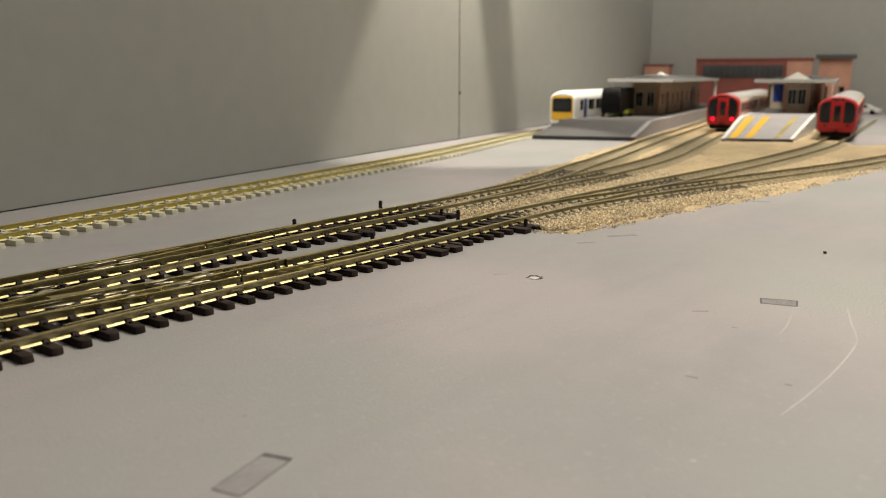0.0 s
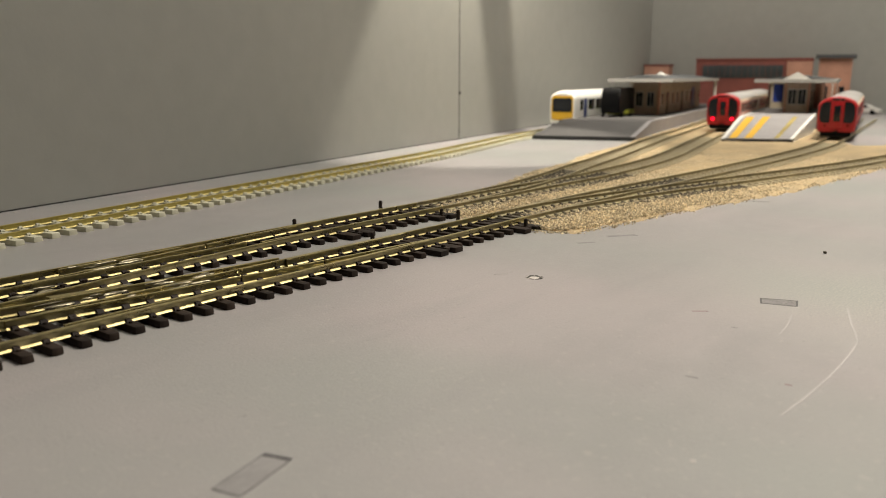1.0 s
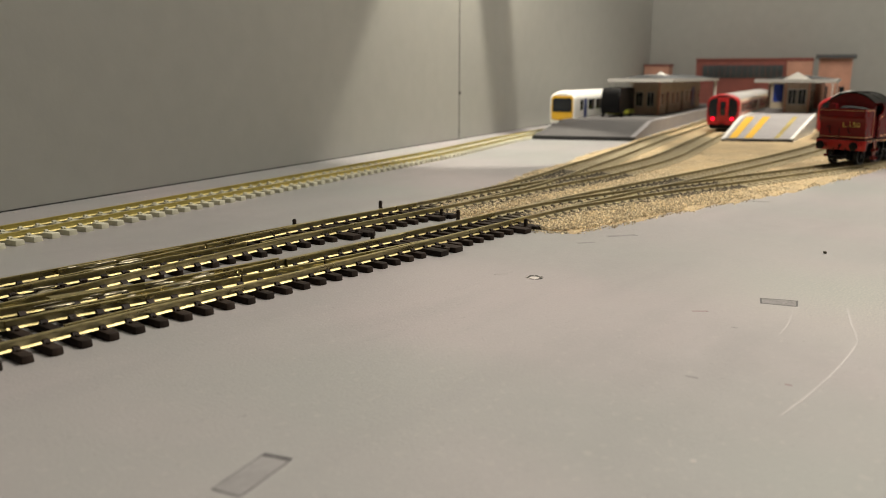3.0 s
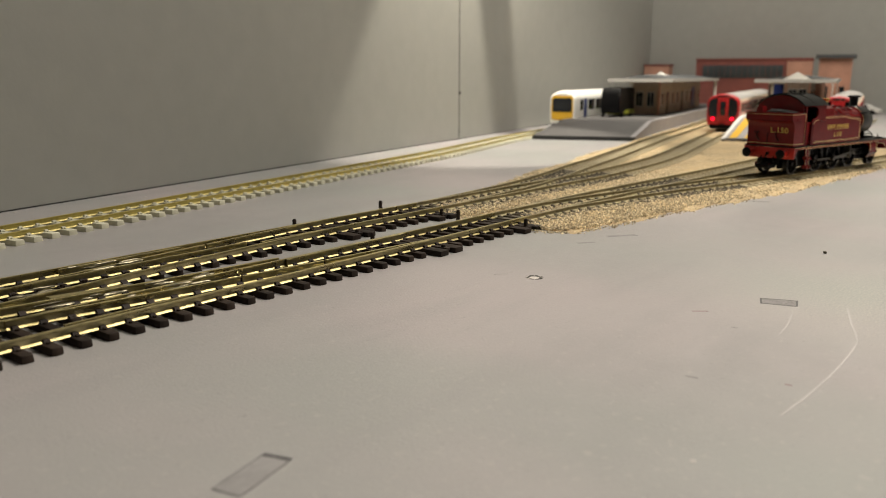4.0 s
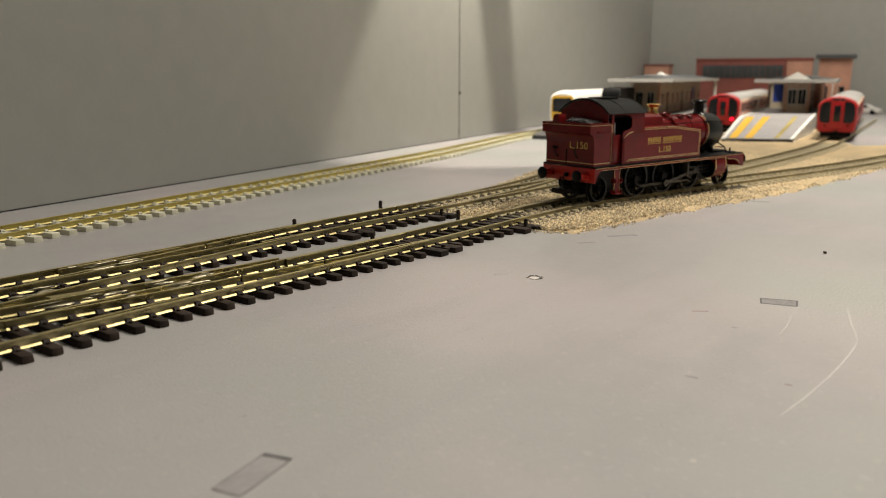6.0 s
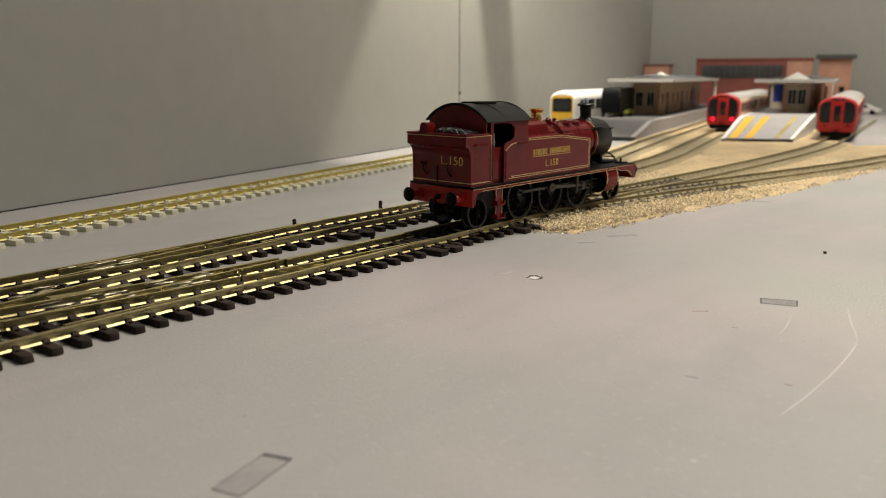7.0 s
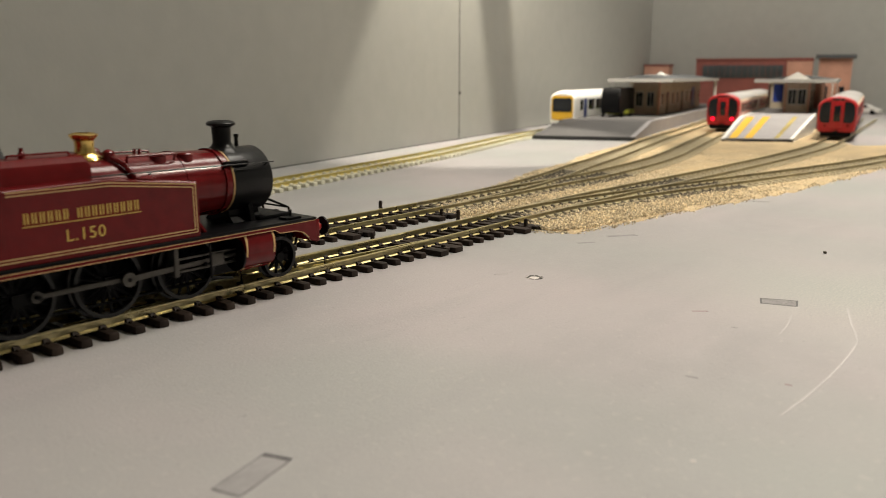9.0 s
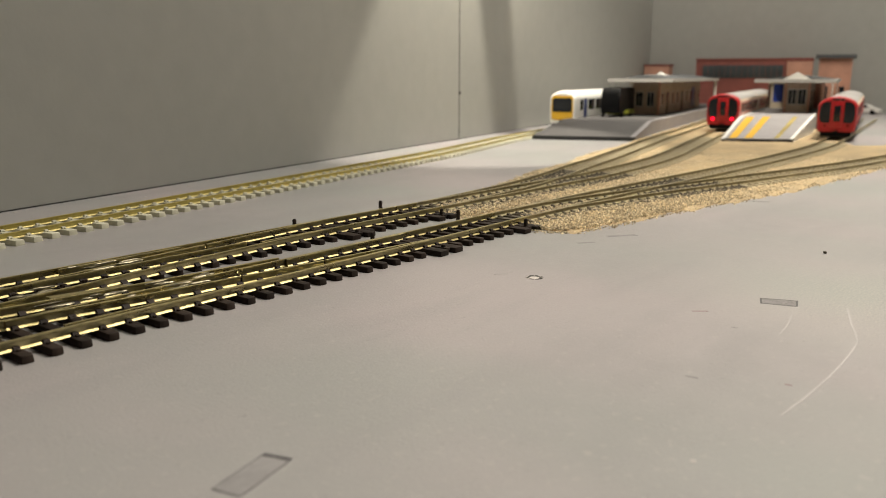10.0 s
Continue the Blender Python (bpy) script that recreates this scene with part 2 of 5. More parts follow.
def curve_through(points, step=6.0):
    """Points at even steps along a smooth line through the given ones."""
    P = [Vector(p) for p in points]
    Q = [2 * P[0] - P[1], *P, 2 * P[-1] - P[-2]]
    out = []
    for i in range(1, len(Q) - 2):
        a, b, c, d = Q[i - 1:i + 3]
        t1 = (b - a).length ** 0.5
        t2 = t1 + (c - b).length ** 0.5
        t3 = t2 + (d - c).length ** 0.5
        n = max(2, int((c - b).length / 2))
        for k in range(n):
            t = t1 + (t2 - t1) * k / n
            A1, A2, A3 = a.lerp(b, t / t1), b.lerp(c, (t - t1) / (t2 - t1)), c.lerp(d, (t - t2) / (t3 - t2))
            B1, B2 = A1.lerp(A2, t / t2), A2.lerp(A3, (t - t1) / (t3 - t1))
            out.append(B1.lerp(B2, (t - t1) / (t2 - t1)))
    out.append(P[-1])
    arc = [0.0]
    for a, b in zip(out, out[1:]):
        arc.append(arc[-1] + (b - a).length)
    xs = np.arange(0, arc[-1] + 0.01, step)
    X, Y = np.interp(xs, arc, [p.x for p in out]), np.interp(xs, arc, [p.y for p in out])
    return [Vector((x, y)) for x, y in zip(X, Y)]


def sideways(pts, d):
    out = []
    for i, p in enumerate(pts):
        t = (pts[min(i + 1, len(pts) - 1)] - pts[max(i - 1, 0)]).normalized()
        out.append(p + Vector((-t.y, t.x)) * d)
    return out


# ---- the room ----
STATION = 12.5
CS, SN = math.cos(radians(STATION)), math.sin(radians(STATION))


def st(s, n):
    """Along and across the station, to the board's x and y."""
    return (s * CS - n * SN, s * SN + n * CS)


def st_at(s, n, z=0.0, turn=0.0):
    x, y = st(s, n)
    return at(x, y, z, STATION + turn)


WALL_N, END_S = 367.0, 1683.0
bm = bmesh.new()
a, b, c, d = st(-900, WALL_N + 0), st(END_S, WALL_N + 0), st(END_S, -1500), st(-900, -1500)
prism(bm, [a, d, c, b], "z", -18, 0)
board = solid("floor", bm, BOARD, "grey painted plywood baseboard with pencil marks", "baseboard", kind="structure")
bm = bmesh.new()
prism(bm, [st(-900, WALL_N), st(END_S + 20, WALL_N), st(END_S + 20, WALL_N + 20), st(-900, WALL_N + 20)], "z", -18, 1000)
solid("wall_north", bm, WALL, "plain grey painted wall panel behind the tracks", "wall", kind="structure")
bm = bmesh.new()
prism(bm, [st(END_S, -1500), st(END_S + 20, -1500), st(END_S + 20, WALL_N), st(END_S, WALL_N)], "z", -18, 1000)
solid("wall_east", bm, WALL, "plain grey end wall behind the model station", "wall", kind="structure")
# two walls and a ceiling out of view, added to close the room's light in
bm = bmesh.new()
prism(bm, [st(-920, -1520), st(END_S + 20, -1520), st(END_S + 20, -1500), st(-920, -1500)], "z", -800, 1700)
solid("wall_south", bm, WALL, "plain grey wall", "wall", kind="structure")
bm = bmesh.new()
prism(bm, [st(-920, -1500), st(-900, -1500), st(-900, WALL_N + 20), st(-920, WALL_N + 20)], "z", -800, 1700)
solid("wall_west", bm, WALL, "plain grey wall", "wall", kind="structure")
bm = bmesh.new()
prism(bm, [st(-920, -1520), st(END_S + 20, -1520), st(END_S + 20, WALL_N + 20), st(-920, WALL_N + 20)], "z", 1700, 1720)
solid("ceiling", bm, CEIL, "plain pale ceiling", "ceiling", kind="structure")
for name, pts in (("wall_north_upper", [st(-900, WALL_N), st(END_S + 20, WALL_N), st(END_S + 20, WALL_N + 20), st(-900, WALL_N + 20)]),
                  ("wall_east_upper", [st(END_S, -1500), st(END_S + 20, -1500), st(END_S + 20, WALL_N), st(END_S, WALL_N)])):
    bm = bmesh.new()
    prism(bm, pts, "z", 1000, 1700)
    solid(name, bm, WALL, "plain grey painted upper wall", "wall", kind="structure")
# the dark joint where the board meets the wall, and the seam of two wall panels
bm = bmesh.new()
prism(bm, [st(-900, WALL_N - 0.5), st(END_S, WALL_N - 0.5), st(END_S, WALL_N), st(-900, WALL_N)], "z", 0, 0.6)
solid("trim", bm, DARKGAP, "dark gap along the foot of the wall", "trim", kind="structure")
seam_s = 781.0
seam = thing("wall_seam", st_at(seam_s, WALL_N), "narrow dark vertical seam between two wall panels", "trim", kind="structure")
part("seam_strip", box(bmesh.new(), -0.8, 0.8, -0.5, 0, 0, 990), material("seam_shadow", (0.19, 0.19, 0.175), 0.8), seam)
for z in (48,):
    bm = bmesh.new()
    turned(bm, [(0, -0.2), (2.0, 0), (1.6, 0.8), (0, 1.1)], Matrix.Translation((0, -0.4, z)) @ Matrix.Rotation(radians(90), 4, "X"), 12)
    part("screw_head", bm, DARKGAP, seam)

# ---- tracks ----
RT = 4.5
NEAR_Y, FAR_Y = 202.4, 249.3


def sweep_rail(bm, pts, z0=1.85, z1=RT):
    h = z1 - z0
    prof = [(-1.0, 0), (-1.0, 0.15), (-0.32, 0.62), (-0.32, h - 0.75), (-0.55, h - 0.5), (-0.5, h - 0.06), (-0.36, h),
            (0.36, h), (0.5, h - 0.06), (0.55, h - 0.5), (0.32, h - 0.75), (0.32, 0.62), (1.0, 0.15), (1.0, 0)]
    rows = []
    for i, p in enumerate(pts):
        t = (pts[min(i + 1, len(pts) - 1)] - pts[max(i - 1, 0)]).normalized()
        n = Vector((-t.y, t.x))
        rows.append([bm.verts.new((p.x + n.x * u, p.y + n.y * u, z0 + v)) for u, v in prof])
    k = len(prof)
    for a, b in zip(rows, rows[1:]):
        for i in range(k):
            face = bm.faces.new((a[i], a[(i + 1) % k], b[(i + 1) % k], b[i]))
            # the web and the sides of the head take the web material, the foot and the running top the rail's own
            face.material_index = 1 if i in (2, 3, 4, 8, 9, 10) else 0
    bm.faces.new(rows[0][::-1])
    bm.faces.new(rows[-1])
    return bm


def sleeper_mesh(name, half, width, height, mat, chairs=(-8.25, 8.25), corner=0.9):
    """One moulded sleeper, y along it, with rounded ends, rail chairs and their bolts."""
    bm = bmesh.new()
    w = width / 2

    def ring(inset, z):
        pts = []
        for sx, sy in ((1, -1), (1, 1), (-1, 1), (-1, -1)):
            c = corner - inset
            cx, cy = sx * (w - corner), sy * (half - corner)
            first = {(1, -1): -90, (1, 1): 0, (-1, 1): 90, (-1, -1): 180}[(sx, sy)]
            for a in (0, 45, 90):
                t = radians(first + a)
                pts.append(bm.verts.new((cx + c * math.cos(t), cy + c * math.sin(t), z)))
        return pts
    rings = [ring(-0.12, 0), ring(0.0, height - 0.35), ring(0.14, height - 0.1), ring(0.4, height)]
    n = len(rings[0])
    for a, b in zip(rings, rings[1:]):
        for k in range(n):
            bm.faces.new((a[k], a[(k + 1) % n], b[(k + 1) % n], b[k]))
    bm.faces.new(rings[0][::-1])
    bm.faces.new(rings[-1])
    for y in chairs:
        for s in (-1, 1):
            c = y + s * 1.35
            low = [bm.verts.new((x, yy, height - 0.05)) for x, yy in ((-0.95, c - 0.8), (0.95, c - 0.8), (0.95, c + 0.8), (-0.95, c + 0.8))]
            hi = [bm.verts.new((v.co.x * 0.75, c + (v.co.y - c) * 0.55 - s * 0.3, height + 0.85)) for v in low]
            for k in range(4):
                bm.faces.new((low[k], low[(k + 1) % 4], hi[(k + 1) % 4], hi[k]))
            bm.faces.new(hi)
            turned(bm, [(0.62, height - 0.05), (0.62, height + 0.4), (0.35, height + 0.55)], Matrix.Translation((0, y + s * 2.45, 0)), 8)
    me = mesh_of(name, bm)
    me.materials.append(mat)
    return me


SLEEPER = sleeper_mesh("sleeper", 15.3, 3.15, 2.0, BLACK_SLEEPER)
SLEEPER_DUSTY = sleeper_mesh("sleeper_dusty", 15.2, 3.6, 2.1, DUSTY_SLEEPER)
SLEEPER_SANDY = sleeper_mesh("sleeper_sandy", 15.2, 3.6, 2.1, SANDY_SLEEPER)
SLEEPER_GREY = sleeper_mesh("sleeper_grey", 15.5, 4.0, 2.2, GREY_SLEEPER, corner=0.4)


def lay_sleepers(track, pts, gap, me, name="sleeper", first=0.0, until=None, jitter=0.0):
    """Sleepers at an even gap along a line, each a part of its track."""
    arc = [0.0]
    for a, b in zip(pts, pts[1:]):
        arc.append(arc[-1] + (b - a).length)
    end = until if until is not None else arc[-1]
    for k, s in enumerate(np.arange(first, end, gap)):
        s = float(s) + random.uniform(-jitter, jitter)
        x, y = float(np.interp(s, arc, [p.x for p in pts])), float(np.interp(s, arc, [p.y for p in pts]))
        x2, y2 = float(np.interp(s + 1, arc, [p.x for p in pts])), float(np.interp(s + 1, arc, [p.y for p in pts]))
        ob = part(name, me, None, track)
        ob.matrix_basis = at(x, y, random.uniform(-0.05, 0.05), math.degrees(math.atan2(y2 - y, x2 - x)) + random.uniform(-0.7, 0.7))


def straight(x0, x1, y):
    return [Vector((x, y)) for x in np.linspace(x0, x1, max(2, int(abs(x1 - x0) / 20)))]


WEBS = {RAIL: RAIL_WEB, RAIL_OLD: OLD_WEB, YELLOW_RAIL: YELLOW_WEB}


def rail(track, pts, mat=RAIL, name="rail"):
    ob = part(name, sweep_rail(bmesh.new(), pts, 2.2 if mat is RAIL_OLD else 1.85), mat, track)
    ob.data.materials.append(WEBS[mat])
    return ob


G = 8.25 + 0.35


def diverge(toe, y, sign, a, q, length, gap=0.0, start=0.0, way=-1):
    """One rail that leaves y at the toe with a slope a and a curve q."""
    return [Vector((toe + way * s, y + sign * (gap + a * s + q * s * s))) for s in np.linspace(start, length, 40)]


TOE = 236.0
near_points = thing("railway_turnout", at(0, 0, 0), "black-sleepered near turnout with bright nickel rails on the board", "railway track", "turnouts")
rail(near_points, straight(-150, 301, NEAR_Y - G))
rail(near_points, straight(157, 301, NEAR_Y + G))
rail(near_points, straight(84, 156, NEAR_Y + G))
rail(near_points, straight(-150, 76, NEAR_Y + G))
rail(near_points, diverge(TOE, NEAR_Y - G, 1, 0.078, 0.00024, 52, 0.5), name="switch_blade")
rail(near_points, diverge(TOE, NEAR_Y - G, 1, 0.078, 0.00024, 84, 0.5, 53), name="closure_rail")
rail(near_points, diverge(TOE, NEAR_Y - G, 1, 0.078, 0.00024, 330, 0.5, 85), name="closure_rail")
rail(near_points, [p + Vector((0, -0.7)) for p in straight(176, TOE, NEAR_Y + G - 0.4)], name="switch_blade")
rail(near_points, [Vector((TOE - 20 - s, NEAR_Y + G + 0.3 + 0.062 * s + 0.00026 * s * s)) for s in np.linspace(40, 300, 40)], name="stock_rail")
rail(near_points, straight(92, 128, NEAR_Y - G + 2.2), name="check_rail")
far_points = thing("railway_turnout", at(0, 0, 0), "black-sleepered far turnout with bright nickel rails on the board", "railway track", "turnouts")
rail(far_points, straight(-150, 301, FAR_Y + G))
rail(far_points, straight(190, 301, FAR_Y - G))
rail(far_points, straight(-150, 186, FAR_Y - G + 4.0), name="closure_rail")
rail(far_points, [Vector((TOE - s, FAR_Y - G - 0.045 * s - 0.00026 * s * s)) for s in np.linspace(0, 330, 40)], name="stock_rail")
rail(far_points, diverge(TOE, FAR_Y + G, -1, 0.062, 0.00024, 62, 0.5), name="switch_blade")
rail(far_points, diverge(TOE, FAR_Y + G, -1, 0.062, 0.00024, 330, 0.5, 63), name="closure_rail")
rail(far_points, straight(120, 165, FAR_Y + G - 2.2), name="check_rail")
for track, y in ((near_points, NEAR_Y), (far_points, FAR_Y)):
    lay_sleepers(track, straight(57.2, 300, y), 7.17, SLEEPER, jitter=0.25)


def tie_bar(track, x, y, pin=3.3):
    bm = bmesh.new()
    box(bm, x - 1.2, x + 1.2, y - 17, y + 17, 1.2, 2.2, 0.15)
    part("tie_bar", bm, BLACK_SLEEPER, track)
    for yy in (y - 14.6, y + 24.5 if y > 230 else y + 22.5):
        bm = bmesh.new()
        turned(bm, [(0.9, 0), (0.9, pin - 0.6), (0.7, pin - 0.2), (0.3, pin)], Matrix.Translation((x, yy, 0)), 10)
        part("pivot_pin", bm, BLACK_SLEEPER, track)
    for dx in (-4.5, 4.2):
        bm = bmesh.new()
        box(bm, x + dx - 2.4, x + dx + 2.4, y - 19.0, y + 15.5, 0, 2.1, 0.3)
        part("long_sleeper", bm, BLACK_SLEEPER, track)


bm = bmesh.new()
prism(bm, [(-150, 216), (128, 216), (134, 219), (118, 236), (-150, 236)], "z", 0, 1.6)
part("frog_base", bm, BLACK_SLEEPER, near_points, "black moulded crossing base")
bm = bmesh.new()
prism(bm, [(102, 223.2), (124, 220.6), (124, 221.8), (102, 226.6)], "z", 1.9, 4.3)
part("frog_nose", bm, RAIL, near_points, "bright metal crossing nose")


def solder_smears(track, x0, x1, y0, y1, slope, count, seed):
    """Lumpy streaks of solder and bent wire over a crossing."""
    rng = random.Random(seed)
    for k in range(count):
        u = rng.random()
        x, y = x0 + (x1 - x0) * u, y0 + (y1 - y0) * rng.random() + slope * u
        length, width = rng.uniform(1.5, 5.5), rng.uniform(0.3, 0.8)
        bm = bmesh.new()
        made = bmesh.ops.create_icosphere(bm, subdivisions=2, radius=1)["verts"]
        for v in made:
            lump = 1 + 0.5 * noise.noise((v.co.x * 3 + k, v.co.y * 2, v.co.z * 2))
            v.co = Vector((v.co.x * length, v.co.y * width * lump, v.co.z * 0.4 * lump))
        ob = part("solder_streak", bm, SOLDER, track, "bright lumpy solder")
        ob.matrix_basis = at(x, y, rng.uniform(3.4, 4.3), rng.uniform(-12, 6))


solder_smears(near_points, 97, 120, 211, 222, -3, 11, 1)
solder_smears(near_points, 124, 148, 206, 219, -3, 9, 2)
solder_smears(far_points, 124, 146, 247, 257, 0, 11, 3)
solder_smears(far_points, 94, 108, 232, 240, 0, 6, 4)


def chairs_along(track, fn, x0, x1):
    """Moulded chairs that hold a slanting rail at each sleeper."""
    for x in np.arange(57.2 - 7.17 * 8, 300, 7.17):
        if x0 < x < x1:
            ob = part("rail_chair", CHAIR, None, track)
            ob.matrix_basis = at(float(x), fn(float(x)), 1.9)


bm = bmesh.new()
for sgn in (-1, 1):
    prism(bm, [(sgn * 0.3, 0), (sgn * 2.0, 0), (sgn * 1.5, 0.6), (sgn * 0.45, 1.0)], "x", -0.95, 0.95)
CHAIR = mesh_of("rail_chair", bm)
CHAIR.materials.append(BLACK_SLEEPER)
chairs_along(near_points, lambda x: NEAR_Y - G + 0.5 + 0.078 * (TOE - x) + 0.00024 * (TOE - x) ** 2, 60, 190)
chairs_along(near_points, lambda x: NEAR_Y + G + 0.3 + 0.062 * (TOE - 20 - x) + 0.00026 * (TOE - 20 - x) ** 2, 60, 165)
chairs_along(far_points, lambda x: FAR_Y - G - 0.045 * (TOE - x) - 0.00026 * (TOE - x) ** 2, 70, 232)
chairs_along(far_points, lambda x: FAR_Y + G - 0.5 - 0.062 * (TOE - x) - 0.00024 * (TOE - x) ** 2, 70, 190)
chairs_along(far_points, lambda x: FAR_Y - G + 4.0, 70, 184)
tie_bar(near_points, 234, NEAR_Y)
tie_bar(far_points, 235, FAR_Y)

# lines through the ballast
ROUTE = [(-300, 202.6), (200, 202.5), (300, 202.4), (340, 201), (380, 195.2), (420, 187), (500, 168), (567, 152), (630, 138), (725, 121), (850, 103), (1000, 92), (1300, 80)]
ROAD_R = [(300, 202.4), (380, 202.2), (460, 198.5), (532, 194.8), (624, 192.3), (720, 192.3), (800, 195.5), (880, 205), (1000, 221), (1350, 267)]
ROAD_B = [(300, 249.3), (400, 248.6), (460, 247.5), (521, 251.5), (575, 257.5), (635, 268.5), (720, 289), (945, 341.5), (1300, 420)]
ROAD_A = [(300, 249.3), (350, 253), (400, 258.5), (450, 268), (500, 280), (560, 293), (650, 315.5), (785, 349), (930, 382), (1400, 488)]
for label, pts, group in (("ballasted running line curving towards the camera side", ROUTE[2:], "ballasted lines"),
                          ("ballasted track to the platform with a red train", ROAD_R, "ballasted lines"),
                          ("ballasted track to the middle platform road", ROAD_B, "ballasted lines"),
                          ("ballasted empty track beside the dark platform", ROAD_A, "ballasted lines")):
    line = curve_through(pts)
    track = thing("railway_track", at(0, 0, 0), label, "railway track", group)
    for side in (-G, G):
        rail(track, sideways(line, side), RAIL_OLD)
    lay_sleepers(track, line, 7.17, SLEEPER_DUSTY, first=110 if pts in (ROAD_A, ROAD_R) else 2, until=190, jitter=0.2)
    lay_sleepers(track, line, 7.17, SLEEPER_SANDY, first=192.6, until=560, jitter=0.2)

right_near = thing("railway_turnout", at(0, 0, 0), "ballasted turnout set of the near line", "railway track", "turnouts")
tie_bar(right_near, 291, NEAR_Y, 5.4)
right_far = thing("railway_turnout", at(0, 0, 0), "ballasted turnout set of the far line", "railway track", "turnouts")
tie_bar(right_far, 291, FAR_Y, 5.0)

def wall_road(x):
    """The line along the wall, easing away from the platform."""
    u = min(max((x - 480) / 260, 0), 1)
    return 354.5 + (x - 200) * 0.2165 + 14 * u * u * (3 - 2 * u)


white_line = [Vector((5.0 * k - 300, wall_road(5.0 * k - 300))) for k in range(0, 370)]
white_track = thing("railway_track", at(0, 0, 0), "track with pale grey concrete sleepers along the wall", "railway track")
for side in (-G, G):
    rail(white_track, sideways(white_line, side), YELLOW_RAIL)
lay_sleepers(white_track, [p for p in white_line if p.x > 90], 8.3, SLEEPER_GREY, until=1100)

# ---- ballast ----
EDGE = [(301, 196), (294, 186), (295, 176), (302, 169), (332, 163), (360, 159), (400, 153), (430, 146), (493, 135), (563, 127), (672, 116), (780, 98), (900, 82),
        (1000, 78), (1000, 112), (900, 140), (860, 165), (850, 182), st(900, 0), st(1640, 0), st(1640, 194), st(830, 194), (700, 350), (635, 341), (532, 310), (477, 302), (454, 294),
        (400, 278), (350, 268), (318, 262), (300, 243), (294, 236), (300, 228), (330, 222), (345, 216), (320, 210)]


def inside(xs, ys, poly):
    hit = np.zeros(xs.shape, bool)
    for (x1, y1), (x2, y2) in zip(poly, poly[1:] + poly[:1]):
        cross = (y1 > ys) != (y2 > ys)
        hit ^= cross & (xs < (x2 - x1) * (ys - y1) / ((y2 - y1) or 1e-9) + x1)
    return hit


def ballast_sheet():
    step = 4.0
    gx, gy = np.arange(280, 1700, step), np.arange(70, 560, step)
    X, Y = np.meshgrid(gx, gy, indexing="ij")
    wob = np.vectorize(lambda x, y: noise.noise((x * 0.06, y * 0.06, 0)))
    W = wob(X, Y)
    keep = inside(X + 5 * W, Y + 5 * np.roll(W, 3), EDGE)
    H = np.where(keep, 1.25 + 0.5 * W, -0.6)
    verts = np.stack([X, Y, H], -1).reshape(-1, 3) * MM
    faces = []
    ny = len(gy)
    any_in = keep[:-1, :-1] | keep[1:, :-1] | keep[:-1, 1:] | keep[1:, 1:]
    for i, j in zip(*np.nonzero(any_in)):
        k = int(i) * ny + int(j)
        faces.append((k, k + ny, k + ny + 1, k + 1))
    me = bpy.data.meshes.new("ballast")
    me.from_pydata(verts.tolist(), [], faces)
    me.materials.append(BALLAST)
    smooth_by_angle(me, 180)
    tagged(new("ballast", me), "sandy tan stone ballast spread under the tracks", "ballast", kind="stuff")


ballast_sheet()


def ballast_grains(count):
    rng = np.random.default_rng(4)
    # more grains where they lie nearest
    xs, ys = 288 + 420 * rng.random(count * 6) ** 1.45, 85 + 260 * rng.random(count * 6)
    jx, jy = rng.normal(0, 2.2, xs.shape), rng.normal(0, 2.2, xs.shape)
    ok = inside(xs + jx, ys + jy, EDGE)
    xs, ys = xs[ok][:count], ys[ok][:count]
    base = np.array([(1, 0, 0), (0, 1, 0), (-1, 0, 0), (0, -1, 0), (0, 0, 1), (0, 0, -1)], float)
    tri = np.array([(0, 1, 4), (1, 2, 4), (2, 3, 4), (3, 0, 4), (1, 0, 5), (2, 1, 5), (3, 2, 5), (0, 3, 5)])
    n = len(xs)
    size = rng.uniform(0.28, 0.62, (n, 1, 1))
    shape = base[None] * size * rng.uniform(0.65, 1.25, (n, 6, 1)) + rng.normal(0, 0.08, (n, 6, 3))
    ang = rng.random(n) * 6.3
    c, s = np.cos(ang)[:, None], np.sin(ang)[:, None]
    V = np.stack([shape[..., 0] * c - shape[..., 1] * s, shape[..., 0] * s + shape[..., 1] * c, shape[..., 2]], -1)
    inner = inside(xs, ys, EDGE)
    V[..., 0] += xs[:, None]
    V[..., 1] += ys[:, None]
    V[..., 2] += np.where(inner, rng.uniform(1.0, 2.1, n) - np.clip((xs - 380) / 180, 0, 1) * 1.0, 0.35)[:, None]
    F = tri[None] + (np.arange(n) * 6)[:, None, None]
    me = bpy.data.meshes.new("ballast_grains")
    me.from_pydata((V.reshape(-1, 3) * MM).tolist(), [], F.reshape(-1, 3).tolist())
    me.materials.append(GRAIN)
    tagged(new("ballast_grains", me), "loose tan and grey stone grains of ballast", "ballast", kind="stuff")


ballast_grains(95000)


# ---- marks on the board ----
def outline(name, pts, w, label, mat=PENCIL, z=0.12):
    bm = bmesh.new()
    for a, b in zip(pts, pts[1:] + pts[:1]):
        ribbon(bm, [a, b], w, 0.0, z)
    return solid(name, bm, mat, label, "pencil mark")


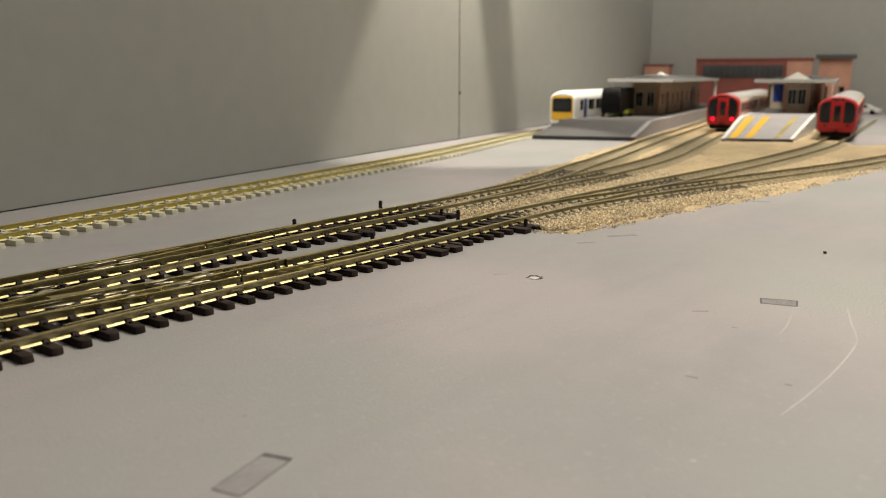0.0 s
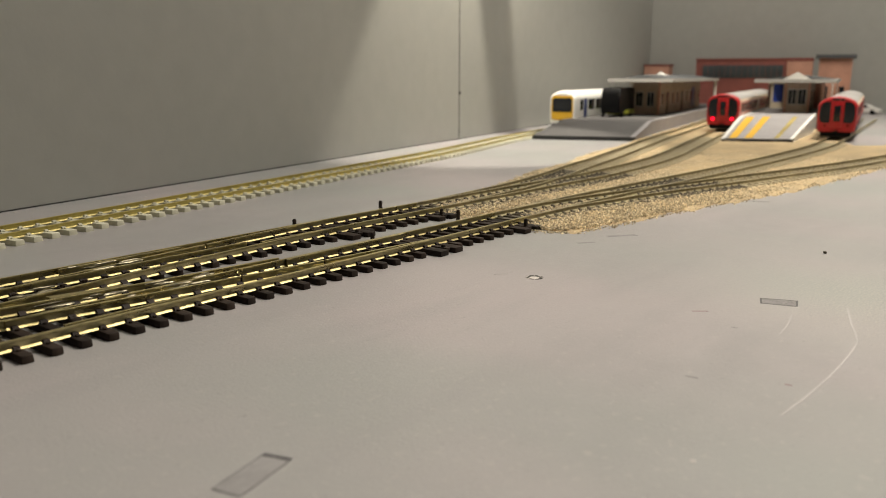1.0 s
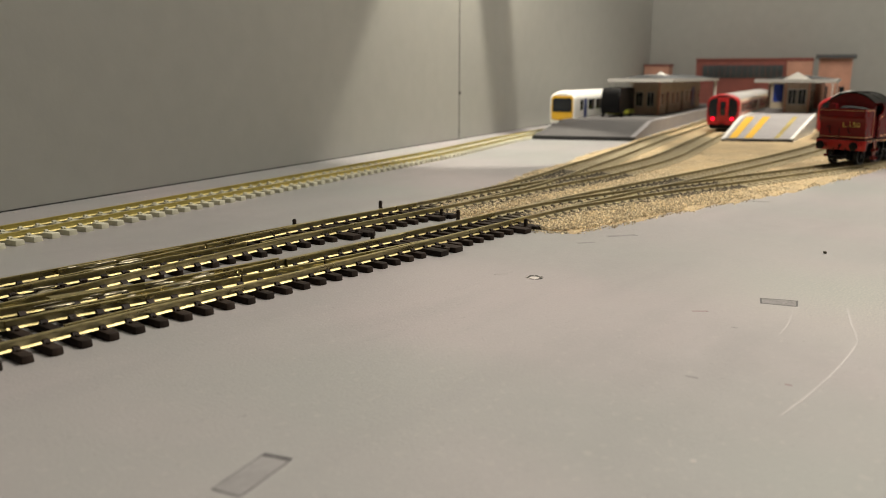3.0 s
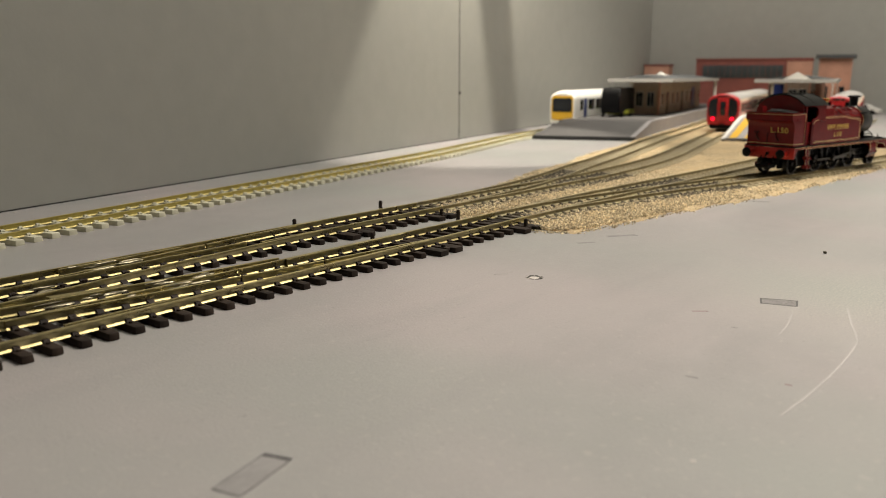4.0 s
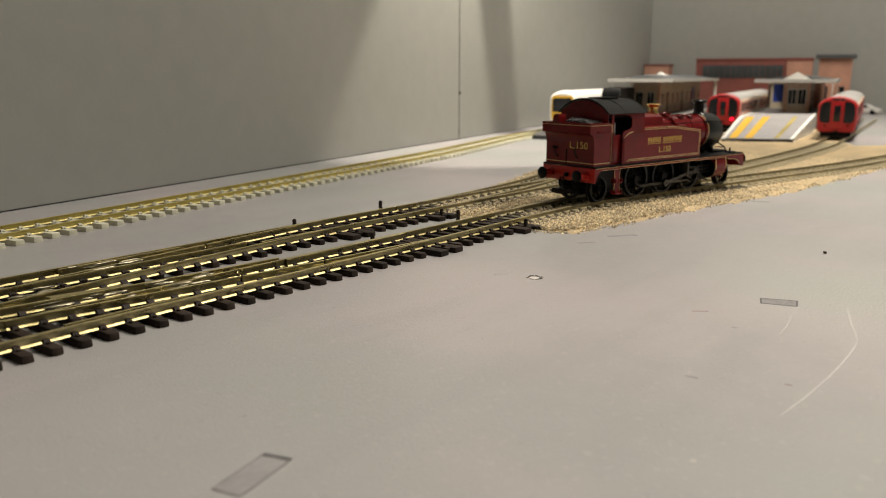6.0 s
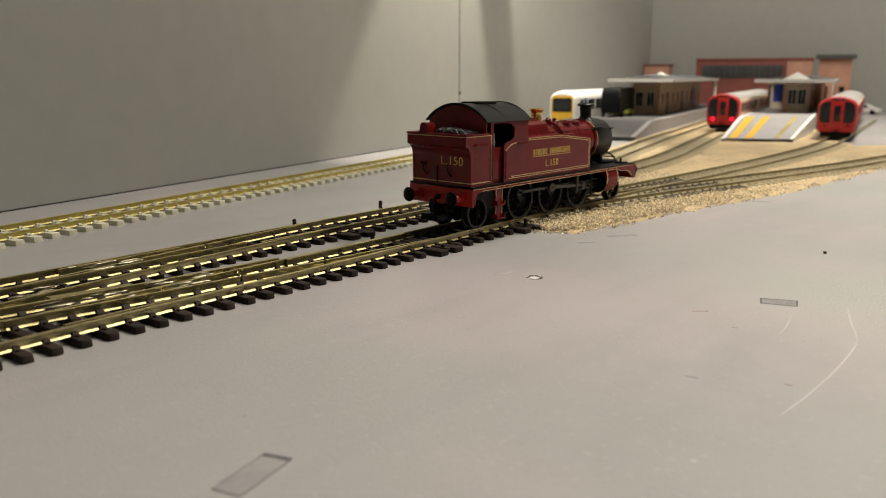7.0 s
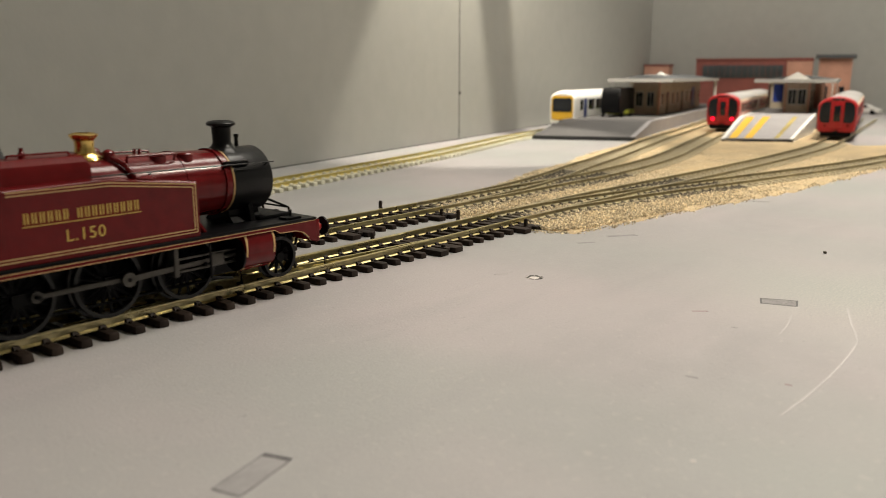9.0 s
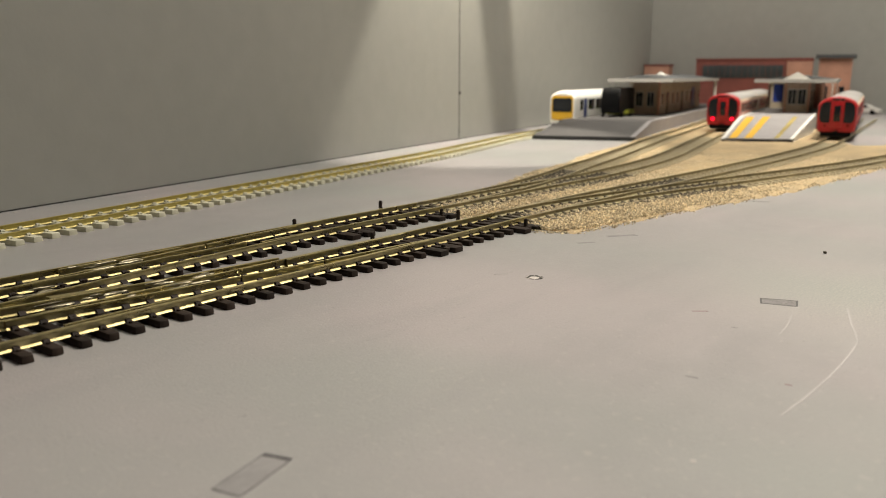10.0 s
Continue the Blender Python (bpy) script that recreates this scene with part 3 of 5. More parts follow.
def slot(name, pts, label, sides, fill_mat):
    """A drawn slot: grey rubbed inside, its four sides drawn with their own weights."""
    ob = thing(name, at(0, 0, 0), label, "pencil mark")
    bm = bmesh.new()
    prism(bm, pts, "z", 0.0, 0.03)
    part("shading", bm, fill_mat, ob, "rubbed graphite shading")
    for a, b, w in zip(pts, pts[1:] + pts[:1], sides):
        bm = bmesh.new()
        ribbon(bm, [Vector(a), Vector(b)], w, 0.0, 0.07)
        part("drawn_line", bm, PENCIL, ob)
    return ob


FAINT = material("faint_graphite", (0.32, 0.308, 0.31), 0.6, grain=400, patch=110, spread=0.05, dark=(0.215, 0.206, 0.208))
GREYFILL = material("graphite_fill", (0.25, 0.235, 0.235), 0.55, grain=1500, patch=300, spread=0.3)
slot("pencil_rectangle", [(83.4, 107.9), (85.1, 102.4), (71.5, 98.9), (70.2, 104.6)], "faint rubbed pencil rectangle on the grey board", (1.1, 0.2, 0.3, 0.14), FAINT)
slot("pencil_rectangle", [(244.3, 72.9), (248.0, 63.3), (241.6, 61.7), (238.7, 70.9)], "dark pencilled rectangle on the grey board", (0.3, 0.55, 0.3, 0.55), GREYFILL)


def streak(name, pts, w, label, mat):
    bm = bmesh.new()
    ribbon(bm, curve_through(pts, 1.5), w, 0.0, 0.05)
    return solid(name, bm, mat, label, "scratch")


PALE = material("rubbed_paint", (0.415, 0.395, 0.39), 0.6, grain=900, patch=120, spread=0.2, dark=(0.365, 0.345, 0.345))
SMUDGE = material("dark_smudge", (0.31, 0.297, 0.30), 0.5, grain=1200, patch=150, spread=0.3)
streak("scratch", [(248.5, 49.6), (231.7, 44.7), (219.5, 40.8), (198.2, 39.5), (176.4, 40.1), (157.2, 41.6)], 0.55, "pale curved scratch in the grey board paint", PALE)
streak("scratch", [(236.8, 61.6), (223.7, 58.8), (210.8, 57.6)], 0.45, "short pale scratch in the grey board paint", PALE)
streak("scratch", [(218, 153), (222, 150), (226, 151)], 0.6, "short pale scratch near the screw hole", PALE)
streak("scuff_mark", [(281.9, 157.1), (289.0, 151.8)], 1.6, "dark scuff on the board beside the ballast", SMUDGE)
streak("scuff_mark", [(302.0, 154.3), (313.3, 146.1)], 2.6, "dark scuff on the board beside the ballast", SMUDGE)
streak("scuff_mark", [(439.4, 143.1), (441.7, 130.5)], 3.0, "dark scuff on the board beside the ballast", SMUDGE)
streak("scuff_mark", [(167.6, 65.0), (167.9, 61.3)], 0.7, "short grey scuff on the open board", SMUDGE)
streak("scuff_mark", [(210.0, 69.5), (210.4, 67.4)], 0.6, "short grey scuff on the open board", SMUDGE)
RED_SCUFF = material("red_scuff", (0.36, 0.27, 0.27), 0.6, grain=1500, spread=0.25)
streak("scuff_mark", [(176.3, 45.9), (176.4, 43.8)], 0.8, "small reddish scuff on the board", RED_SCUFF)
streak("scuff_mark", [(217.8, 83.6), (221.3, 79.2)], 0.9, "small reddish scuff on the board", RED_SCUFF)
bm = bmesh.new()
turned(bm, [(0.55, 0), (0.5, 0.06), (0.2, 0.08)], None, 9)
solid("paint_fleck", bm, SCRATCH, "tiny pale fleck in the board paint", "paint fleck", m=at(128.9, 47.5, 0))
hole = thing("screw_hole", at(223.0, 140.0, 0), "small countersunk screw hole with chipped pale rim", "hole")
# a flat dark disc paints the shade inside the hole
part("pit", turned(bmesh.new(), [(3.0, 0), (3.0, 0.04), (1.2, 0.05)], None, 16), material("shaded_hole", (0.09, 0.083, 0.075), 0.9, grain=1500, patch=300, spread=0.4), hole)
part("filler", turned(bmesh.new(), [(1.7, 0), (1.7, 0.07), (0.4, 0.1)], Matrix.Translation((-0.5, -0.3, 0)), 11), SCRATCH, hole, "pale chipped filler")
rng = random.Random(8)
for k in range(13):
    t = 2 * math.pi * k / 13 + rng.uniform(-0.15, 0.15)
    bm = bmesh.new()
    made = bmesh.ops.create_icosphere(bm, subdivisions=1, radius=1)["verts"]
    size = rng.uniform(0.2, 0.45)
    for v in made:
        v.co = Vector((v.co.x * size * 1.4 + 2.6 * math.cos(t), v.co.y * size + 2.6 * math.sin(t), max(0.0, v.co.z * size * 0.45)))
    part("chipped_rim", bm, SCRATCH if rng.random() < 0.5 else DARKGAP, hole)
bm = bmesh.new()
box(bm, -0.75, 0.75, -0.6, 0.6, 0, 0.8, 0.25)
solid("stone_chip", bm, DUSTY_SLEEPER, "tiny dark stone chip lying on the board", "stone chip", m=at(324.3, 74.6, 0, 20))


def crumbs():
    """Flakes of filler and dust lying along the wall and beside the rails."""
    rng = random.Random(11)
    bm = bmesh.new()
    for k in range(240):
        s = (rng.uniform(250, 560) if k % 4 else rng.uniform(250, 900)) if k < 200 else rng.uniform(150, 420)
        x, y = st(s, WALL_N - rng.uniform(1, 34)) if k < 200 else (s, rng.uniform(95, 180))
        r = rng.uniform(0.2, 0.55) * (2.2 if k % 9 == 0 else 1) if k < 200 else rng.uniform(0.12, 0.3)
        made = bmesh.ops.create_icosphere(bm, subdivisions=1, radius=r)["verts"]
        for v in made:
            v.co = Vector((x + v.co.x * rng.uniform(0.7, 1.6), y + v.co.y, max(0, v.co.z * 0.45)))
    solid("filler_crumbs", bm, SCRATCH, "pale crumbs of filler scattered along the wall foot", "crumbs", kind="stuff")


crumbs()


# ---- the tank locomotive; x forward from the rear buffer beam, z up from the rail ----
loco = thing("tank_locomotive", at(200, NEAR_Y, RT), "maroon model steam tank engine with gold lettering and black smokebox", "locomotive")


def arc_points(half, eave, top, n=14):
    """The curve of a cab roof across y."""
    rise = top - eave
    R = (half * half + rise * rise) / (2 * rise)
    a = math.asin(half / R)
    return [(R * math.sin(t), top - R + R * math.cos(t)) for t in np.linspace(-a, a, n)]


def build_body():
    # frames and running plate
    bm = bmesh.new()
    box(bm, 3, 127, -6.2, -5.0, 4.0, 16.5)
    box(bm, 3, 127, 5.0, 6.2, 4.0, 16.5)
    box(bm, 22, 100, -5, 5, 7, 16.5)
    part("chassis_frame", bm, BLACK, loco, "black inner frames")
    bm = bmesh.new()
    box(bm, 0.2, 127.5, -17.15, 17.15, 17.72, 18.5, 0.2)
    plate = part("running_plate", bm, BLACK, loco, "black running plate")
    for side in (-1, 1):
        y0, y1 = sorted((side * 16.4, side * 17.05))
        bm = bmesh.new()
        prism(bm, [(0.3, 17.7), (0.3, 11.5), (2.0, 11.5), (2.6, 14.0), (4.0, 15.8), (7.0, 16.4), (111, 16.4), (113, 15.2), (119, 15.0), (122, 14.2), (124, 12.4), (125.4, 11.2), (127.4, 11.0), (127.4, 17.7)], "y", y0, y1)
        part("valance", bm, MAROON, plate, "maroon valance")
        bm = bmesh.new()
        y2, y3 = sorted((side * 17.04, side * 17.12))
        box(bm, 7, 111, y2, y3, 16.5, 16.66)
        prism(bm, [(111, 16.5), (111, 16.66), (113, 15.5), (119, 15.3), (122.2, 14.4), (124.3, 12.5), (124.1, 12.4), (122, 14.2), (119, 15.1), (113, 15.3)], "y", y2, y3)
        box(bm, 0.5, 127, y2, y3, 17.45, 17.62)
        part("lining", bm, LINING, plate, "thin cream lining")
    for x0, x1, n in ((-0.1, 1.3, "rear"), (127.2, 128.8, "front")):
        bm = bmesh.new()
        box(bm, x0, x1, -17, 17, 10.6, 17.6, 0.3)
        beam = part("buffer_beam", bm, RED if n == "rear" else MAROON, loco, "red buffer beam" if n == "rear" else "maroon buffer beam")
        s = -1 if n == "rear" else 1
        xb = x0 if s < 0 else x1
        for y in (-11.4, 11.4):
            bm = bmesh.new()
            m, _ = along((xb, y, 14.0), (xb + s * 8, y, 14.0))
            turned(bm, [(2.3, 0), (2.3, 0.8), (1.7, 1.0), (1.5, 4.4)], m, 16)
            part("buffer_stock", bm, RED, beam)
            bm = bmesh.new()
            turned(bm, [(0.8, 4.0), (0.8, 5.8), (2.9, 6.0), (3.0, 6.5), (2.4, 6.9), (1.0, 7.1)], m, 20)
            part("buffer_head", bm, BLACK, beam, "black buffer head")
        bm = bmesh.new()
        box(bm, min(xb, xb + s * 2.5), max(xb, xb + s * 2.5), -0.5, 0.5, 12.6, 14.6, 0.2)
        wire(bm, [(xb + s * 2.5, 0, 13.5), (xb + s * 3.4, 0, 12.2), (xb + s * 2.2, 0, 11.2)], 0.4)
        wire(bm, [(xb + s * 0.6, 4, 12), (xb + s * 1.6, 4.2, 10), (xb + s * 0.6, 4.3, 7.5)], 0.5)
        wire(bm, [(xb + s * 0.6, -4, 12), (xb + s * 1.6, -4.2, 10), (xb + s * 0.6, -4.3, 7.5)], 0.5)
        part("coupling_hook", bm, BLACK, beam)
    # rear coupler block under the beam
    bm = bmesh.new()
    box(bm, -7, 3, -4.5, 4.5, 4.6, 7.2, 0.5)
    part("coupler", bm, BLACK, loco)

    # bunker with a flared back, open on top
    side_poly = [(0.6, 18.5), (0.6, 29.0), (0.3, 31.2), (-0.5, 32.9), (-1.8, 34.0), (-2.7, 34.2), (-2.7, 38.6), (14.6, 38.6), (14.6, 18.5)]
    bm = bmesh.new()
    prism(bm, side_poly, "y", -15.6, 15.6)
    bunker = part("bunker", bm, MAROON, loco, "maroon coal bunker with flared back")
    bm = bmesh.new()
    for y0, y1 in ((-15.9, -15.2), (15.2, 15.9)):
        box(bm, -2.6, 13, y0, y1, 38.5, 39.1, 0.15)
    box(bm, -2.9, -2.1, -15.9, 15.9, 38.5, 39.1, 0.15)
    part("bunker_beading", bm, MAROON, bunker)
    bm = bmesh.new()
    prism(bm, [(8.4, 39), (8.4, 41.6), (9.2, 42.8), (11.2, 43.0), (12.2, 42.2), (12.8, 39)], "y", -4.2, 1.4)
    for v in bm.verts:
        v.co = Vector((v.co.y + 2.0, v.co.x - 3.4, v.co.z))
    part("tool_box", bm, MAROON, bunker)
    # lining, lamp brackets and ribs on the back
    bm = bmesh.new()
    box(bm, 0.45, 0.62, -15.4, 15.4, 19.6, 19.95)
    box(bm, 1, 14.4, -15.7, -15.58, 19.6, 19.95)
    box(bm, 1, 14.4, 15.58, 15.7, 19.6, 19.95)
    box(bm, -2.78, -2.66, -15.5, 15.5, 37.9, 38.15)
    for y0, y1 in ((-15.7, -15.58), (15.58, 15.7)):
        box(bm, -2.2, 13.0, y0, y1, 37.9, 38.15)
    part("lining", bm, LINING, bunker)
    bm = bmesh.new()
    for y in (7.5, -5.5):
        wire(bm, [(0.5, y, 22), (-0.5, y, 22.4), (-0.5, y + 1.2, 24.0), (-0.4, y + 1.2, 27)], 0.3)
    box(bm, 0.1, 0.6, 1.6, 2.0, 19, 26)
    part("lamp_bracket", bm, BLACK, bunker)
    bm = bmesh.new()
    for y in (10.5, 8.2):
        box(bm, -0.2, 0.6, y - 0.3, y + 0.3, 26, 27)
    part("step_bracket", bm, BLACK, bunker)
    bm = bmesh.new()
    for yy in (-15.7, 15.7):
        for k in range(6):
            for x in (3.2, 5.0, 12.5):
                turned(bm, [(0.22, -0.12), (0.12, 0.12)], Matrix.Translation((x, yy, 21 + 2.8 * k)) @ Matrix.Rotation(radians(90), 4, "X"), 6)
    part("rivet", bm, MAROON, bunker)
    # coal
    rng = random.Random(3)
    bm = bmesh.new()
    for k in range(420):
        x, y = rng.uniform(0.5, 11), rng.uniform(-13.5, 3.2)
        z = 38.2 + 2.2 * max(0, 1 - ((x - 6) / 9) ** 2) * max(0, 1 - (y / 15) ** 2) + rng.uniform(-0.4, 0.4)
        made = bmesh.ops.create_icosphere(bm, subdivisions=1, radius=rng.uniform(0.35, 0.75))["verts"]
        R = Euler((rng.random() * 6, rng.random() * 6, rng.random() * 6)).to_matrix()
        for v in made:
            v.co = R @ (v.co * rng.uniform(0.75, 1.2)) + Vector((x, y, z))
    ob = part("coal_load", bm, COAL, bunker, "glossy black coal")
    ob.data.polygons.foreach_set("use_smooth", [False] * len(ob.data.polygons))

    # cab sides with openings
    for side in (-1, 1):
        y0, y1 = sorted((side * 14.9, side * 15.6))
        bm = bmesh.new()
        prism(bm, [(14.5, 18.5), (14.5, 43.6), (16.2, 43.6), (16.2, 18.5)], "y", y0, y1)
        prism(bm, [(16.2, 42.6), (16.2, 43.6), (36.5, 43.6), (36.5, 18.5), (23.2, 18.5), (23.2, 33.2), (24.4, 34.6), (26.0, 35.2), (27.2, 36.4), (27.2, 40.6), (26.2, 42.0), (24.8, 42.6)], "y", y0, y1)
        cab_side = part("cab_side", bm, MAROON, loco)
        bm = bmesh.new()
        yi0, yi1 = sorted((side * 14.0, side * 14.5))
        box(bm, 16.0, 23.4, yi0, yi1, 18.5, 33.0, 0.1)
        part("cab_door", bm, MAROON, cab_side)
        bm = bmesh.new()
        yy = side * 16.2
        wire(bm, [(15.2, yy, 20), (15.2, yy, 34)], 0.28)
        wire(bm, [(23.9, yy, 20), (23.9, yy, 31)], 0.28)
        wire(bm, [(29.0, yy, 33.6), (36.0, yy, 33.6)], 0.25)
        wire(bm, [(3.5, yy, 34.6), (11.5, yy, 34.6)], 0.25)
        for x, z in ((15.2, 20), (15.2, 34), (23.9, 20), (23.9, 31), (29, 33.6), (36, 33.6), (3.5, 34.6), (11.5, 34.6)):
            rod(bm, (x, side * 15.4, z), (x, yy, z), 0.3, 6)
        part("handrail", bm, MAROON, cab_side)
        # lining beside the doorway
        bm = bmesh.new()
        y2, y3 = sorted((side * 15.58, side * 15.68))
        box(bm, 14.55, 14.9, y2, y3, 20, 38)
        box(bm, 13.0, 14.9, y2, y3, 37.9, 38.2)
        box(bm, 24.6, 24.9, y2, y3, 20.4, 31.8)
        prism(bm, [(24.6, 31.8), (24.9, 31.8), (26.3, 33.4), (28.3, 34.0), (28.3, 34.3), (26.1, 33.8)], "y", y2, y3)
        part("lining", bm, LINING, cab_side)
    # front and rear sheets, roof
    for x0, x1, z0 in ((11.6, 12.3, 38.6), (36.0, 36.6, 30)):
        bm = bmesh.new()
        prism(bm, [(-15.2, z0), *arc_points(15.2, 43.4, 49.5), (15.2, z0)], "x", x0, x1)
        part("cab_sheet", bm, MAROON, loco)
    bm = bmesh.new()
    outer, inner = arc_points(16.6, 43.3, 50.3, 20), arc_points(16.2, 43.1, 49.6, 20)
    prism(bm, outer + inner[::-1], "x", 10.6, 37.6)
    roof = part("cab_roof", bm, ROOFBLACK, loco, "dark curved cab roof")
    bm = bmesh.new()
    for x in (11.0, 24.0, 37.2):
        o2, i2 = arc_points(16.65, 43.3, 50.6, 20), arc_points(16.6, 43.25, 50.1, 20)
        prism(bm, o2 + i2[::-1], "x", x - 0.3, x + 0.3)
    part("roof_rib", bm, ROOFBLACK, roof)
    bm = bmesh.new()
    box(bm, 19.5, 29, -4.5, 4.5, 49.8, 50.8, 0.2)
    part("roof_ventilator", bm, ROOFBLACK, roof)
    bm = bmesh.new()
    box(bm, 15, 36, -14, 14, 18.5, 19.5)
    box(bm, 33, 36, -9, 9, 19.5, 40, 0.5)
    part("cab_interior", bm, BLACK, loco)
    bm = bmesh.new()
    wire(bm, [(20.6, -12.6, 30), (20.0, -12.6, 38.6)], 0.45)
    part("regulator_lever", bm, TRAINGREY, loco, "bright metal lever")

    # side tanks with sloping front tops
    for side in (-1, 1):
        y0, y1 = sorted((side * 7.0, side * 15.6))
        bm = bmesh.new()
        prism(bm, [(36.52, 18.5), (36.52, 36.2), (61.5, 36.2), (86.6, 33.3), (86.6, 18.5)], "y", y0, y1)
        bmesh.ops.bevel(bm, geom=[e for e in bm.edges if abs(e.verts[0].co.y - side * 15.6) < 0.01 and abs(e.verts[1].co.y - side * 15.6) < 0.01 and min(v.co.z for v in e.verts) > 30], offset=0.5, segments=3, affect="EDGES")
        tank = part("side_tank", bm, MAROON, loco)
        y2, y3 = sorted((side * 15.57, side * 15.68))
        for inset in (0.0, 0.75):
            bm = bmesh.new()
            lo, l, r = 19.6 + inset, 25.6 + inset, 85.9 - inset
            box(bm, l, r, y2, y3, lo, lo + 0.26)
            box(bm, r - 0.26, r, y2, y3, lo, 32.6 - inset)
            prism(bm, [(61.5, 35.4 - inset), (61.5, 35.66 - inset), (r, 32.86 - inset), (r, 32.6 - inset)], "y", y2, y3)
            box(bm, 37, 61.5, y2, y3, 35.4 - inset, 35.66 - inset)
            part("lining", bm, LINING, tank, "fine cream lining")
        bm = bmesh.new()
        for k in range(13):
            for z in (21.6, 26.4, 32.0):
                turned(bm, [(0.18, -0.1), (0.1, 0.1)], Matrix.Translation((38.6 + 3.8 * k, side * 15.64, z)) @ Matrix.Rotation(radians(90), 4, "X"), 6)
        part("rivet", bm, MAROON, tank)
        # the owner's name as plain gold bars, one a letter
        x, rng = 40.4, random.Random(5)
        bm = bmesh.new()
        for k in range(16):
            w = 0 if k == 6 else 1.32
            if k == 6:
                x += 1.6
                continue
            for u in (0.0, 0.78):
                box(bm, x + u, x + u + 0.34, y2, y3, 28.0, 30.5)
            x += w + 0.52
        box(bm, 40.0, x, y2, y3, 27.3, 27.5)
        part("name_bar", bm, GOLD, tank, "gold lettering bars")
        number("L.150", tank, 49.6, side * 15.66, 22.7, 3.0, 0 if side < 0 else 180)
        bm = bmesh.new()
        turned(bm, [(2.4, 0), (2.4, 0.9), (1.6, 1.3), (0.4, 1.6)], Matrix.Translation((74, side * 11.6, 34.4)), 16)
        part("tank_filler", bm, MAROON, tank)

    # boiler, firebox, smokebox
    bm = bmesh.new()
    m, _ = along((36, 0, 30.6), (104, 0, 30.6))
    turned(bm, [(10.2, 0), (10.1, 30), (9.4, 68)], m, 40)
    boiler = part("boiler", bm, MAROON, loco)
    bm = bmesh.new()
    for s in (52.0, 64.5):
        turned(bm, [(9.95, s), (9.95 - 0.02, s + 0.8)], m, 40)
    part("boiler_band", bm, MAROON, boiler)
    bm = bmesh.new()
    turned(bm, [(9.62, 67.0), (9.62, 67.5)], m, 40)
    part("lining", bm, LINING, boiler)
    bm = bmesh.new()
    prism(bm, [(-9.6, 26), (-9.6, 38.2), (-8.9, 40.4), (-7.0, 41.7), (0, 42.3), (7.0, 41.7), (8.9, 40.4), (9.6, 38.2), (9.6, 26)], "x", 36.4, 61.0)
    bmesh.ops.bevel(bm, geom=[e for e in bm.edges if all(abs(v.co.x - 61) < 0.01 for v in e.verts)], offset=1.0, segments=3, affect="EDGES")
    part("firebox", bm, MAROON, loco)
    bm = bmesh.new()
    turned(bm, [(4.4, 0), (4.0, 0.8), (2.7, 1.8), (2.35, 3.2), (2.5, 5.0), (3.5, 6.1), (3.6, 6.6), (2.8, 6.9), (2.6, 6.2)], Matrix.Translation((64.2, 0, 39.9)), 24)
    part("safety_valve_bonnet", bm, BRASS, loco, "polished brass safety valve cover")
    bm = bmesh.new()
    for side in (-1, 1):
        turned(bm, [(1.5, 0), (1.5, 2.4), (1.0, 2.9), (0.3, 3.2)], Matrix.Translation((68.6, side * 3.6, 39.4)), 12)
        wire(bm, [(68.6, side * 4.6, 40.6), (70.5, side * 7.6, 38.6), (72.2, side * 9.6, 35), (72.6, side * 10, 32)], 0.65)
    part("top_feed", bm, MAROON, boiler)
    bm = bmesh.new()
    wire(bm, [(72, -6.2, 39.0), (72, -6.6, 40.6), (86, -6.6, 40.4), (86, -6.2, 38.6)], 0.35)
    wire(bm, [(72, 6.2, 39.0), (72, 6.6, 40.6), (86, 6.6, 40.4), (86, 6.2, 38.6)], 0.35)
    for x in (78.0, 79.5):
        wire(bm, [(x, 0, 40), (x, 0, 41.8)], 0.5)
    part("boiler_pipe", bm, MAROON, boiler)
    bm = bmesh.new()
    for x in (82.0, 90.5):
        turned(bm, [(2.2, -1), (2.2, 1.2), (1.8, 1.6), (0.5, 1.8)], Matrix.Translation((x, -4.5, 38.6)), 14)
    part("mudhole_cover", bm, MAROON, boiler)
    bm = bmesh.new()
    for side in (-1, 1):
        wire(bm, [(60, side * 9.8, 36.6), (104, side * 10.4, 36.2), (117, side * 10.4, 36.0)], 0.2)
        for x in (76, 100, 115):
            rod(bm, (x, side * 8.6, 35.0), (x, side * 10.5, 36.2), 0.25, 6)
    part("handrail", bm, BLACK, boiler)
    bm = bmesh.new()
    turned(bm, [(9.75, 67.6), (9.75, 80.8), (9.4, 81.4), (8.6, 81.8), (8.2, 82.4), (6.5, 83.4), (3.5, 84.2), (0.8, 84.4)], m, 44)
    smokebox = part("smokebox", bm, SMOKEBOX, loco, "satin black smokebox")
    bm = bmesh.new()
    wire(bm, [(119.2, 0, 30.6), (120.6, 0, 30.6)], 0.9, 10)
    wire(bm, [(120.4, -2.4, 31.6), (120.4, 0, 30.6), (120.4, 0.6, 27.6)], 0.35)
    part("door_dart", bm, STEEL, smokebox)
    for side in (-1, 1):
        bm = bmesh.new()
        box(bm, 100.5, 109.0, side * 8.4 - 0.9, side * 8.4 + 0.9, 35.6, 37.0, 0.5)
        part("ejector", bm, BLACK, smokebox)
        bm = bmesh.new()
        prism(bm, [(side * 5.0, 18.4), (side * 8.5, 18.4), (side * 6.6, 25.5), (side * 5.4, 25.5)], "x", 109.5, 111.0)
        part("saddle_stay", bm, BLACK, smokebox)
    bm = bmesh.new()
